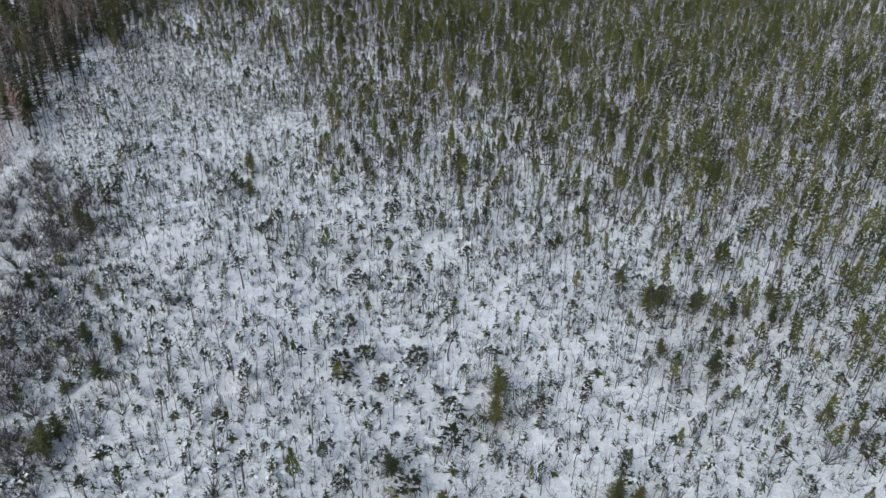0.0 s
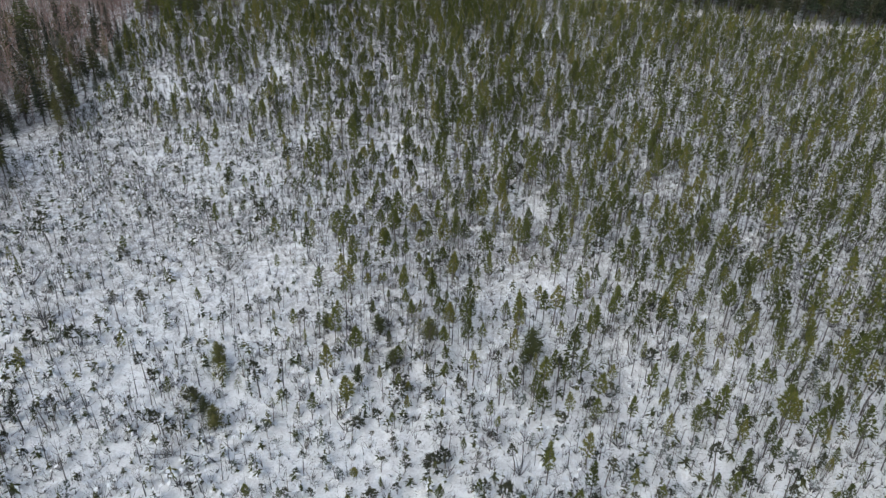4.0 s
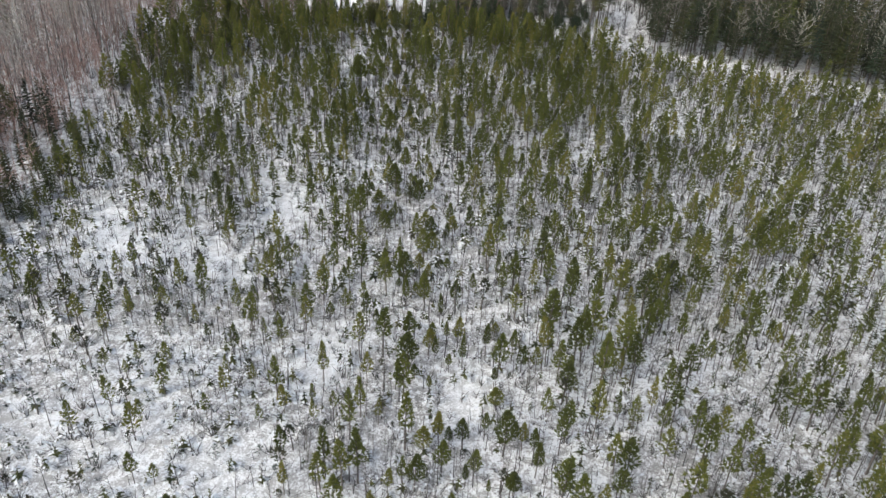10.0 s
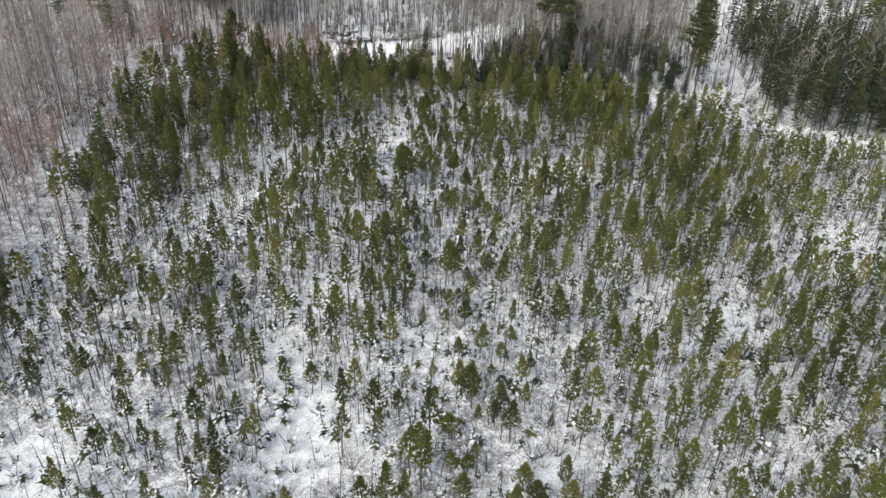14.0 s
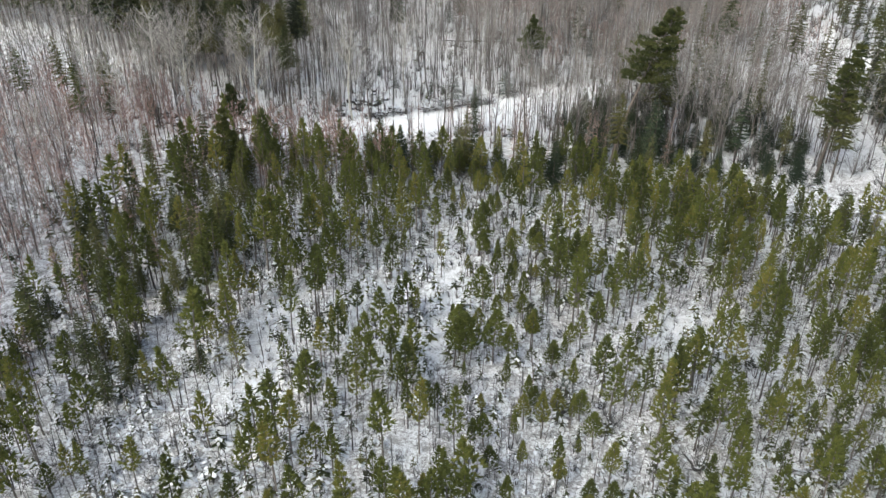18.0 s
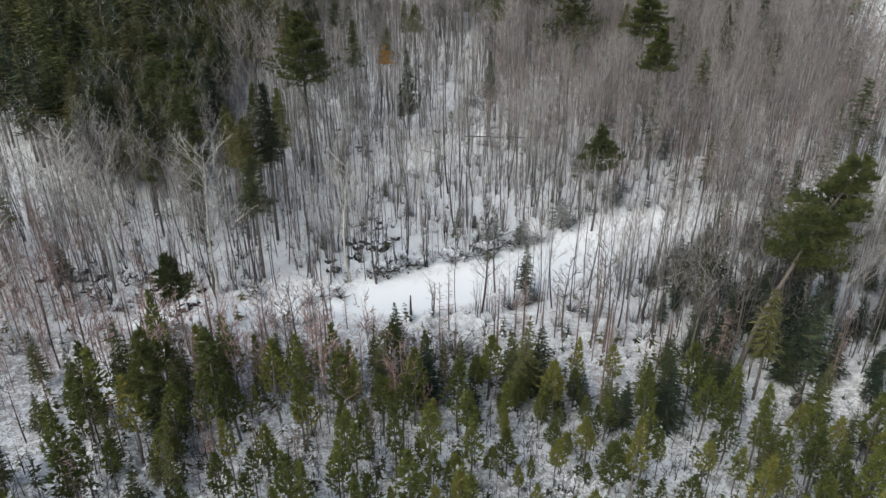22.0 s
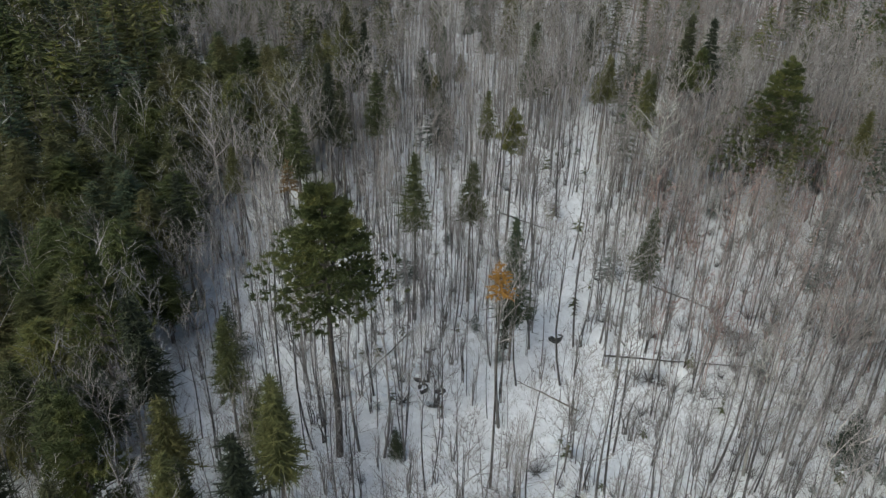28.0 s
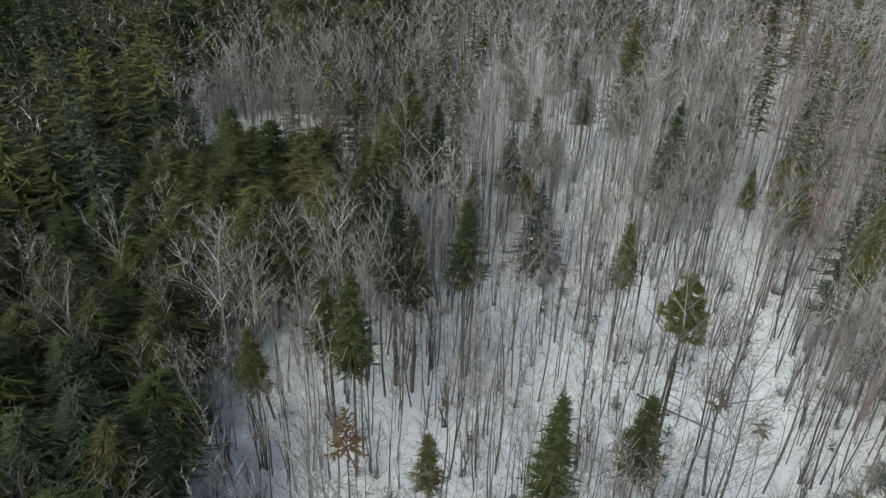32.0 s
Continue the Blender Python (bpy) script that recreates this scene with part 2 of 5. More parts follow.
xs, ys = steps(-230, 150, 1.5, 2500), steps(-10, 490, 1.4, 2500)
gx, gy = np.meshgrid(xs, ys)
nx, ny = len(xs), len(ys)
gi = np.arange(nx * ny).reshape(ny, nx)
quads = np.stack([gi[:-1, :-1], gi[:-1, 1:], gi[1:, 1:], gi[1:, :-1]], -1).reshape(-1, 4)
ground_mesh = mesh_of("ground", np.stack([gx, gy * LONG, height(gx, gy)], -1).reshape(-1, 3), quads, [SNOW], smooth=True)
OPEN = [(-47, 166, 4, 5), (-51, 184, 2.5, 4), (-52, 175, 2.5, 3), (-57, 154, 6, 4), (-64, 153, 5, 4), (-51, 152, 4, 3), (-65, 203, 2.5, 5),
        (4, 100, 8, 4), (-41, 124, 6, 6), (-69, 159, 4, 4), (-55, 129, 6, 4), (-30, 100, 8, 5), (-42, 95, 8, 6), (-50, 229, 2, 4), (-48, 218, 2.5, 6), (-57, 217, 3, 3), (-66, 212, 3, 5), (-49.5, 212, 2.5, 3), (-22, 216, 5, 4), (-96, 243, 3, 2.5), (-31, 227, 2, 3), (16, 202, 4, 5), (-4, 186, 3, 3), (-24.5, 166, 3, 2.5),
        (-19, 135, 2, 4), (-34, 140, 3, 4), (-52, 130, 5, 4), (5, 118, 3, 2)]


def in_open(x, y):
    v = np.zeros(np.shape(x))
    for cx, cy, rx, ry in OPEN:
        v = np.maximum(v, np.clip(1.6 - np.hypot((x - cx) / rx, (y - cy) / ry), 0, 1))
    return v


cl = np.clip((trail_half(gx) + 1.0 - away(TRAIL, gx, gy)) / 1.2, 0, 1)
cl = np.maximum(cl, np.clip((3.0 - away(LANE, gx, gy)) / 2, 0, 1) * 0.7)
cl = np.maximum(cl, in_open(gx, gy) * np.where(gy < 135, 0.3, 0.55))
cl = np.maximum(cl, np.clip((gy - 250) / 20, 0, 1) * 0.75)
cl = np.maximum(cl, 0.66 * np.clip((112 - gy) / 30, 0, 1))
ca = ground_mesh.attributes.new("clean", "FLOAT", "POINT")
ca.data.foreach_set("value", cl.astype(np.float32).ravel())
tagged(new("ground", ground_mesh), "snow-covered forest floor with dry grass showing through", "ground", kind="structure")


# ---- shapes: soups of triangles ----
class Soup:
    def __init__(self, seed):
        self.v, self.f, self.rng = [], [], random.Random(seed)

    def tri(self, a, b, c):
        n = len(self.v)
        self.v += [tuple(a), tuple(b), tuple(c)]
        self.f.append((n, n + 1, n + 2))

    def blade(self, root, tip, width):
        """A thin triangle from root to tip, turned at random about its length."""
        d = Vector(tip) - Vector(root)
        side = d.cross(Vector((self.rng.uniform(-1, 1), self.rng.uniform(-1, 1), self.rng.uniform(-1, 1))))
        if side.length < 1e-6:
            side = Vector((1, 0, 0))
        side = side.normalized() * width / 2
        self.tri(Vector(root) - side, Vector(root) + side, tip)

    def leaf(self, root, tip, width):
        """A kite, widest at two thirds."""
        root, tip = Vector(root), Vector(tip)
        d = tip - root
        side = d.cross(Vector((self.rng.uniform(-.4, .4), self.rng.uniform(-.4, .4), 1))).normalized() * width / 2
        mid = root + d * 0.6
        n = len(self.v)
        self.v += [tuple(root), tuple(mid - side), tuple(tip), tuple(mid + side)]
        self.f += [(n, n + 1, n + 2), (n, n + 2, n + 3)]

    def tube(self, pts, radii, sides=4):
        n0 = len(self.v)
        turn = self.rng.uniform(0, 6.28)
        for i, p in enumerate(pts):
            p = Vector(p)
            d = (Vector(pts[min(i + 1, len(pts) - 1)]) - Vector(pts[max(i - 1, 0)])).normalized()
            a = d.orthogonal().normalized()
            b = d.cross(a)
            for k in range(sides):
                w = turn + 2 * math.pi * k / sides
                self.v.append(tuple(p + (a * math.cos(w) + b * math.sin(w)) * radii[i]))
        for i in range(len(pts) - 1):
            for k in range(sides):
                q = n0 + i * sides + k
                r = n0 + i * sides + (k + 1) % sides
                self.f += [(q, r, r + sides), (q, r + sides, q + sides)]

    def tuft(self, at, way, n, length, width, spread=0.8):
        """Needles that fan out from a twig's end."""
        rng = self.rng
        at, way = Vector(at), Vector(way).normalized()
        for _ in range(n):
            d = way + Vector((rng.gauss(0, spread), rng.gauss(0, spread), rng.gauss(0, spread)))
            d = d.normalized() * length * rng.uniform(0.7, 1.2)
            self.blade(at - d * 0.25, at + d, width * rng.uniform(0.8, 1.3))

    def data(self):
        return np.array(self.v, np.float32), np.array(self.f, np.int32)


def bent(rng, h, bend, n):
    """Points of a trunk of height h."""
    a, b = rng.uniform(-bend, bend), rng.uniform(-bend, bend)
    c, d = rng.uniform(-bend, bend), rng.uniform(-bend, bend)
    out = []
    for i in range(n + 1):
        u = i / n
        out.append(Vector((a * u + c * math.sin(u * 5) * 0.4, b * u + d * math.sin(u * 4) * 0.4, h * u)))
    out[0].z = -0.3
    return out


def along(pts, u):
    k = min(int(u * (len(pts) - 1)), len(pts) - 2)
    return pts[k].lerp(pts[k + 1], u * (len(pts) - 1) - k)


def young_pine(seed, h=7.2, wide=1.1, deep=3.4, shoots=80, needles=5, blade=0.30, girth=0.075):
    """A slender stem with an egg-shaped crown of upswept shoots."""
    rng = random.Random(seed)
    tr, cr = Soup(seed), Soup(seed + 1)
    pts = bent(rng, h, 0.25, 4)
    thick_at = min(1, h / 6)
    tr.tube(pts, [g * thick_at for g in (0.085, 0.07, 0.055, 0.04, 0.012)], 4 if h > 5 else 3)
    for _ in range(9 if h > 5 else 4):
        p = along(pts, rng.uniform(0.12, 1 - 0.9 * deep / h))
        w = rng.uniform(0, 6.28)
        tr.blade(p, p + Vector((math.cos(w), math.sin(w), 0.25)) * rng.uniform(0.4, 0.9), 0.035)
    lop = rng.uniform(0, 6.28)
    for i in range(shoots):
        u = ((i + rng.random()) / shoots) ** 1.15
        w = i * 2.4 + rng.uniform(-0.7, 0.7)
        prof = min(1, 0.5 + u * 2.6) * (1 - max(0, u - 0.15) / 0.85) ** 0.95 + 0.05
        r = wide * prof * (0.25 + 0.75 * math.sqrt(rng.random())) * (1 + 0.2 * math.cos(w - lop))
        c = along(pts, min(0.99, (h - deep + deep * u * 0.96) / h))
        way = Vector((math.cos(w) * 0.8, math.sin(w) * 0.8, 0.6 + 0.5 * u))
        cr.tuft(c + Vector((math.cos(w) * r, math.sin(w) * r, 0.3 * r + rng.uniform(-0.15, 0.1))), way, needles, blade, girth, 0.55)
    cr.tuft(along(pts, 0.97), (0, 0, 1), 6, blade * 1.3, girth, 0.3)
    return {"trunk": (*tr.data(), PINE_BARK), "crown": (*cr.data(), PINE)}


def slim_pine(seed, h=4.4, wide=0.62, deep=2.0, shoots=17, needle=None):
    """A stunted bog pine: a thin stem with a small dense head."""
    parts = young_pine(seed, h, wide, deep, shoots, 4, 0.20, 0.115)
    v, f, _ = parts["crown"]
    return {"trunk": parts["trunk"], "crown": (v, f, needle or SLIM)}


def spruce(seed, h=11.0, wide=1.9, bare=0.12, layers=26, arms=10, needle=None, droop=0.25, fine=7, blade=0.07, stem=0.16):
    rng = random.Random(seed)
    tr, cr = Soup(seed), Soup(seed + 1)
    pts = bent(rng, h, 0.2, 4)
    k11 = h / 11
    tr.tube(pts, [stem * k11, stem * 0.8 * k11, stem * 0.56 * k11, stem * 0.3 * k11, 0.012], 5)
    for k in range(layers):
        u = (k + rng.uniform(0, 0.9)) / layers
        r = wide * ((1 - u) ** 0.85) * (0.7 + 0.5 * min(1, u * 5)) * rng.uniform(0.8, 1.1) + 0.10
        for j in range(arms if u < 0.7 else max(4, arms - 3)):
            w = k * 1.1 + j * 6.28 / arms + rng.uniform(-0.4, 0.4)
            c = along(pts, min(0.99, max(0.03, bare + (0.985 - bare) * (u + rng.uniform(-0.8, 0.8) / layers))))
            rr = r * rng.uniform(0.6, 1.15)
            out = Vector((math.cos(w), math.sin(w), 0))
            tip = c + out * rr + Vector((0, 0, -droop * rr + 0.25 * u + rng.uniform(-0.12, 0.12)))
            side = Vector((-out.y, out.x, 0))
            cr.blade(c.lerp(tip, 0.15), tip, 0.10 * rr + blade)
            for q in range(fine):
                mid = c.lerp(tip, rng.uniform(0.3, 0.98))
                cr.blade(mid, mid + (out * 0.6 + side * rng.uniform(-1, 1) + Vector((0, 0, rng.uniform(-0.45, 0.25)))) * (rr * 0.2 + 0.2), 0.04 * rr + blade)
    cr.tuft(along(pts, 0.97), (0, 0, 1), 5, 0.45, 0.08, 0.25)
    return {"trunk": (*tr.data(), DARK_BARK), "crown": (*cr.data(), needle or DARK)}


def stand_tree(seed, h=20.0, wide=2.5, bare=0.3, boughs=90, needle=None, shape=0.75, size=0.95, fine=2):
    """A tall conifer of a close stand: ragged boughs round a stem that is bare below."""
    rng = random.Random(seed)
    tr, cr = Soup(seed), Soup(seed + 1)
    pts = bent(rng, h, 0.3, 4)
    tr.tube(pts, [0.19, 0.16, 0.12, 0.07, 0.015], 4)
    for i in range(boughs):
        u = (i + rng.random()) / boughs
        c = along(pts, min(0.985, bare + (0.985 - bare) * u))
        w = i * 2.4 + rng.uniform(-0.6, 0.6)
        rr = wide * ((1 - u) ** shape) * min(1, 0.55 + 3 * u) * rng.uniform(0.45, 1.12) + 0.15
        out = Vector((math.cos(w), math.sin(w), 0))
        tip = c + out * rr + Vector((0, 0, -0.18 * rr + rng.uniform(-0.25, 0.35)))
        side = Vector((-out.y, out.x, 0)) * rr
        for k in (-0.3, 0.0, 0.3):
            cr.blade(c.lerp(tip, 0.08), c.lerp(tip, 1 - abs(k) * 0.7) + side * k * rng.uniform(0.7, 1.3), size * (0.22 + 0.3 * rr / wide))
        for _ in range(fine):
            p = c.lerp(tip, rng.uniform(0.45, 1.0))
            d = out * 0.7 + Vector((rng.gauss(0, 0.6), rng.gauss(0, 0.6), rng.gauss(0.1, 0.5)))
            cr.blade(p - d * 0.15, p + d * (0.3 + 0.2 * rr), size * 0.26)
    for i in range(6):
        c = along(pts, rng.uniform(0.1, bare))
        w = rng.uniform(0, 6.28)
        tr.blade(c, c + Vector((math.cos(w), math.sin(w), -0.1)) * rng.uniform(0.5, 1.4), 0.05)
    cr.tuft(along(pts, 0.975), (0, 0, 1), 5, 0.7, 0.15, 0.3)
    return {"trunk": (*tr.data(), DARK_BARK), "crown": (*cr.data(), needle or DARK)}


def white_pine(seed, h=24.0, wide=5.0, deep=13.0, limbs=44, lean=0.0, tufts=14):
    """The trunk, and for each limb its wood and its needles."""
    rng = random.Random(seed)
    tr = Soup(seed)
    pts = [Vector((lean * (i / 6) ** 1.3 + rng.uniform(-0.12, 0.12), rng.uniform(-0.12, 0.12), h * i / 6)) for i in range(7)]
    pts[0].z = -0.3
    stout = (h / 26) ** 1.4 * 0.85
    tr.tube(pts, [g * stout for g in (0.36, 0.31, 0.27, 0.22, 0.16, 0.09, 0.03)], 7)
    boughs = []
    for i in range(limbs):
        whorl = i // 6
        u = min(0.99, (whorl + rng.uniform(0.0, 0.42)) / (limbs / 6))
        z = h - deep + deep * u * 0.97
        c = along(pts, z / h)
        w = i * 2.4 + rng.uniform(-0.5, 0.5)
        prof = (1 - u) ** (0.75 if lean > 3 else 1.05) * min(1, 0.7 + u * 1.6) + 0.06
        r = wide * prof * rng.uniform(0.5, 1.25)
        out = Vector((math.cos(w), math.sin(w), 0))
        tip = c + out * r + Vector((0, 0, r * rng.uniform(0.02, 0.3)))
        wood, cr = Soup(seed + i), Soup(seed + 100 + i)
        wood.tube([c, c.lerp(tip, 0.5) - Vector((0, 0, 0.1 * r)), tip], [0.08, 0.05, 0.015], 3)
        side = Vector((-out.y, out.x, 0))
        for j in range(tufts):
            s = rng.uniform(0.3, 1.05)
            p = c.lerp(tip, s) + side * rng.gauss(0, 0.2 * r) + Vector((0, 0, rng.gauss(0.03, 0.1)))
            cr.tuft(p, out + Vector((0, 0, 0.25)), 18, 0.5, 0.115, 0.6)
        boughs.append((wood, cr))
    for i in range(10):
        z = rng.uniform(0.25 * h, h - deep)
        c = along(pts, z / h)
        w = rng.uniform(0, 6.28)
        tr.tube([c, c + Vector((math.cos(w), math.sin(w), 0.1)) * rng.uniform(0.8, 2.0)], [0.05, 0.012], 3)
    boughs[-1][1].tuft(along(pts, 0.98), (0, 0, 1), 8, 0.8, 0.2, 0.4)
    return tr, boughs


def plant_white_pine(x, y, h, r, deep, lean, seed):
    """On the great pines each bough is a part with its needles; on the smaller ones the boughs are one crown."""
    tr, boughs = white_pine(seed, h, r, deep, max(30, int(9 * r + deep * 3)), lean, 22 if h > 24 else 14)
    great = h > 19
    top = tagged(new("white_pine"), "great white pine with tiered dark green boughs" if great else "bushy dark green white pine beside leafless trees", "pine tree", "white pines")
    new("trunk", mesh_of("trunk", *tr.data(), [DARK_BARK])).parent = top
    if great:
        for wood, cr in boughs:
            bough = new("bough", mesh_of("bough", *wood.data(), [DARK_BARK]))
            bough.parent = top
            new("needles", mesh_of("needles", *cr.data(), [WHITE_PINE])).parent = bough
    else:
        crown = Soup(seed)
        for wood, cr in boughs:
            for part_soup in (wood, cr):
                n = len(crown.v)
                crown.v += part_soup.v
                crown.f += [(p + n, q + n, k + n) for p, q, k in part_soup.f]
        new("crown", mesh_of("crown", *crown.data(), [WHITE_PINE])).parent = top
    top.matrix_basis = placed(x, y)


def bare_tree(seed, h=14.0, girth=0.11, fork=0.5, limbs=9, twigs=4, reach=0.26, rise=1.6, skin=None, twig_skin=None, twig_w=0.026, light=False, plain=False):
    rng = random.Random(seed)
    tr, br = Soup(seed), Soup(seed + 1)
    pts = bent(rng, h, 0.06 * h, 5)
    if light:
        tr.tube([pts[0], pts[3], pts[5]], [girth, girth * 0.6, 0.012], 3)
    else:
        tr.tube(pts, [girth, girth * 0.85, girth * 0.7, girth * 0.5, girth * 0.3, 0.012], 4 if plain else 5)
    for i in range(limbs):
        u = fork + (0.96 - fork) * (i + rng.random()) / limbs
        c = along(pts, u)
        w = i * 2.4 + rng.uniform(-0.6, 0.6)
        way = Vector((math.cos(w), math.sin(w), rise * rng.uniform(0.6, 1.3))).normalized()
        ln = h * reach * (1.25 - 0.75 * (u - fork) / (1 - fork)) * rng.uniform(0.6, 1.1)
        mid = c + way * ln * 0.5 + Vector((rng.gauss(0, 0.06), rng.gauss(0, 0.06), 0)) * ln
        end = c + way * ln + Vector((0, 0, 0.12 * ln))
        if light or plain:
            br.blade(c, end, girth * 0.7)
        else:
            br.tube([c, mid, end], [girth * 0.34 * (1.2 - u * 0.5), girth * 0.2, 0.010], 3)
        for j in range(twigs):
            p = c.lerp(mid, rng.uniform(0.5, 1)) if j % 2 else mid.lerp(end, rng.uniform(0, 0.9))
            d = (way + Vector((rng.gauss(0, 0.5), rng.gauss(0, 0.5), rng.uniform(-0.1, 0.5)))).normalized()
            q = p + d * ln * rng.uniform(0.3, 0.55)
            br.blade(p, q, twig_w * 1.5)
            for _ in range(3):
                e = p.lerp(q, rng.uniform(0.3, 0.9))
                d2 = (d + Vector((rng.gauss(0, 0.6), rng.gauss(0, 0.6), rng.gauss(0.2, 0.4)))).normalized()
                br.blade(e, e + d2 * ln * rng.uniform(0.15, 0.32), twig_w)
    return {"trunk": (*tr.data(), skin or GREY_BARK), "crown": (*br.data(), twig_skin or skin or TWIG)}


def stem_clump(seed, h=9.0, stems=3, skin=None):
    """Thin stems that spread from one root."""
    rng = random.Random(seed)
    tr, br = Soup(seed), Soup(seed + 1)
    for k in range(stems):
        w = rng.uniform(0, 6.28)
        out = Vector((math.cos(w), math.sin(w), 0))
        hh = h * rng.uniform(0.7, 1.1)
        lean = rng.uniform(0.03, 0.11)
        pts = [out * (0.12 + lean * hh * u ** 1.2) + Vector((rng.gauss(0, 0.08), rng.gauss(0, 0.08), hh * u - 0.2 * (u == 0))) for u in (0, 0.33, 0.66, 1)]
        tr.tube(pts, [0.06, 0.05, 0.032, 0.01], 3)
        for i in range(9):
            u = rng.uniform(0.4, 0.97)
            p = along(pts, u)
            v = rng.uniform(0, 6.28)
            d = (Vector((math.cos(v), math.sin(v), 1.5)) + out * 0.4).normalized()
            q = p + d * hh * rng.uniform(0.1, 0.2)
            br.blade(p, q, 0.05)
            for _ in range(2):
                e = p.lerp(q, rng.uniform(0.3, 0.9))
                br.blade(e, e + (d + Vector((rng.gauss(0, 0.6), rng.gauss(0, 0.6), 0.2))).normalized() * hh * 0.09, 0.03)
    return {"trunk": (*tr.data(), skin or GREY_BARK), "crown": (*br.data(), skin or TWIG)}


def larch(seed, h=9.0, wide=1.4):
    """A bare brown larch with thin level branches."""
    rng = random.Random(seed)
    tr, br = Soup(seed), Soup(seed + 1)
    pts = bent(rng, h, 0.2, 4)
    tr.tube(pts, [0.10, 0.085, 0.065, 0.04, 0.012], 4)
    for i in range(46):
        u = 0.15 + 0.83 * (i + rng.random()) / 46
        c = along(pts, u)
        w = rng.uniform(0, 6.28)
        r = wide * (1.15 - u) * rng.uniform(0.6, 1.1)
        d = Vector((math.cos(w), math.sin(w), rng.uniform(-0.1, 0.3)))
        br.blade(c, c + d * r, 0.06)
        for _ in range(3):
            p = c + d * r * rng.uniform(0.3, 0.9)
            br.blade(p, p + Vector((rng.gauss(0, 1), rng.gauss(0, 1), rng.gauss(0, 0.6))).normalized() * 0.45, 0.045)
    return {"trunk": (*tr.data(), DARK_BARK), "crown": (*br.data(), BROWN_TWIG)}


def snowy_sapling(seed, h=1.7, wide=0.55):
    """A little fir with a pad of snow on each bough."""
    rng = random.Random(seed)
    cr, sn, tr = Soup(seed), Soup(seed + 1), Soup(seed + 2)
    tr.blade((0, 0, -0.1), (0, 0, h), 0.06)
    for k in range(5):
        u = k / 5
        for j in range(5 if k < 3 else 3):
            w = k + j * 1.257 + rng.uniform(-0.4, 0.4)
            r = wide * (1.05 - u) * rng.uniform(0.6, 1.3)
            c = Vector((0, 0, h * (0.15 + 0.88 * u) + rng.uniform(-0.1, 0.1)))
            tip = c + Vector((math.cos(w) * r, math.sin(w) * r, -0.3 * r))
            cr.blade(c, tip * 1.02, 0.2 * r + 0.06)
            if rng.random() < 0.8:
                sn.leaf(c.lerp(tip, 0.4) + Vector((0, 0, 0.06)), tip + Vector((0, 0, 0.05)), 0.26 * r + 0.06)
    return {"trunk": (*tr.data(), DARK_BARK), "crown": (*cr.data(), DARK), "snow": (*sn.data(), CAP)}


def brush(seed, h=0.6, n=10):
    s = Soup(seed)
    for _ in range(n):
        a = Vector((s.rng.gauss(0, 0.28), s.rng.gauss(0, 0.28), -0.05))
        s.blade(a, a + Vector((s.rng.gauss(0, 0.45), s.rng.gauss(0, 0.45), s.rng.uniform(0.4, 1.1))) * h, 0.055)
    return {"bush": (*s.data(), DEAD_TWIG)}


def shrub(seed, h=2.6, n=26, skin=None):
    """A grey bush of many thin stems."""
    s = Soup(seed)
    for _ in range(n):
        w = s.rng.uniform(0, 6.28)
        out = Vector((math.cos(w), math.sin(w), 0)) * s.rng.uniform(0.15, 0.75)
        root = out * 0.15 + Vector((0, 0, -0.05))
        tip = root + Vector((out.x, out.y, s.rng.uniform(0.6, 1.1))) * h
        s.blade(root, tip, 0.055)
        for _ in range(2):
            p = root.lerp(tip, s.rng.uniform(0.35, 0.85))
            s.blade(p, p + Vector((s.rng.gauss(0, 0.4), s.rng.gauss(0, 0.4), s.rng.uniform(0.2, 0.8))) * h * 0.33, 0.04)
    return {"bush": (*s.data(), skin or DEAD_TWIG)}


def pole(seed, h=4.5):
    """A thin dead sapling with a few bare twigs."""
    s = Soup(seed)
    lean = Vector((s.rng.uniform(-0.3, 0.3), s.rng.uniform(-0.3, 0.3), h))
    root = Vector((0, 0, -0.2))
    s.blade(root, lean, 0.10)
    for _ in range(6):
        p = root.lerp(lean, s.rng.uniform(0.25, 0.9))
        w = s.rng.uniform(0, 6.28)
        s.blade(p, p + Vector((math.cos(w), math.sin(w), 0.6)) * s.rng.uniform(0.4, 0.9), 0.045)
    return {"bush": (*s.data(), DEAD_TWIG)}


def frosted(seed, h=1.1, n=7):
    """Low twigs whose ends carry clods of snow."""
    s, sn = Soup(seed), Soup(seed + 1)
    for _ in range(n):
        w = s.rng.uniform(0, 6.28)
        out = Vector((math.cos(w), math.sin(w), 0)) * s.rng.uniform(0.1, 0.5)
        tip = Vector((out.x, out.y, s.rng.uniform(0.35, 1.0))) * h
        s.blade(out * 0.2, tip * 1.1, 0.07)
        if s.rng.random() < 0.75:
            sn.leaf(tip * 0.82, tip + Vector((out.x * 0.5, out.y * 0.5, -0.03)), 0.19 * h)
    return {"bush": (*s.data(), DEAD_TWIG), "snow": (*sn.data(), CAP)}


# ---- placing ----
def placed(x, y, size=1.0, wide=1.0, turn=0.0, sink=0.0):
    return Matrix.LocRotScale((x, y * LONG, float(height(x, y)) - sink), Euler((0, 0, turn)), (size * wide, size * wide, size * TALL))


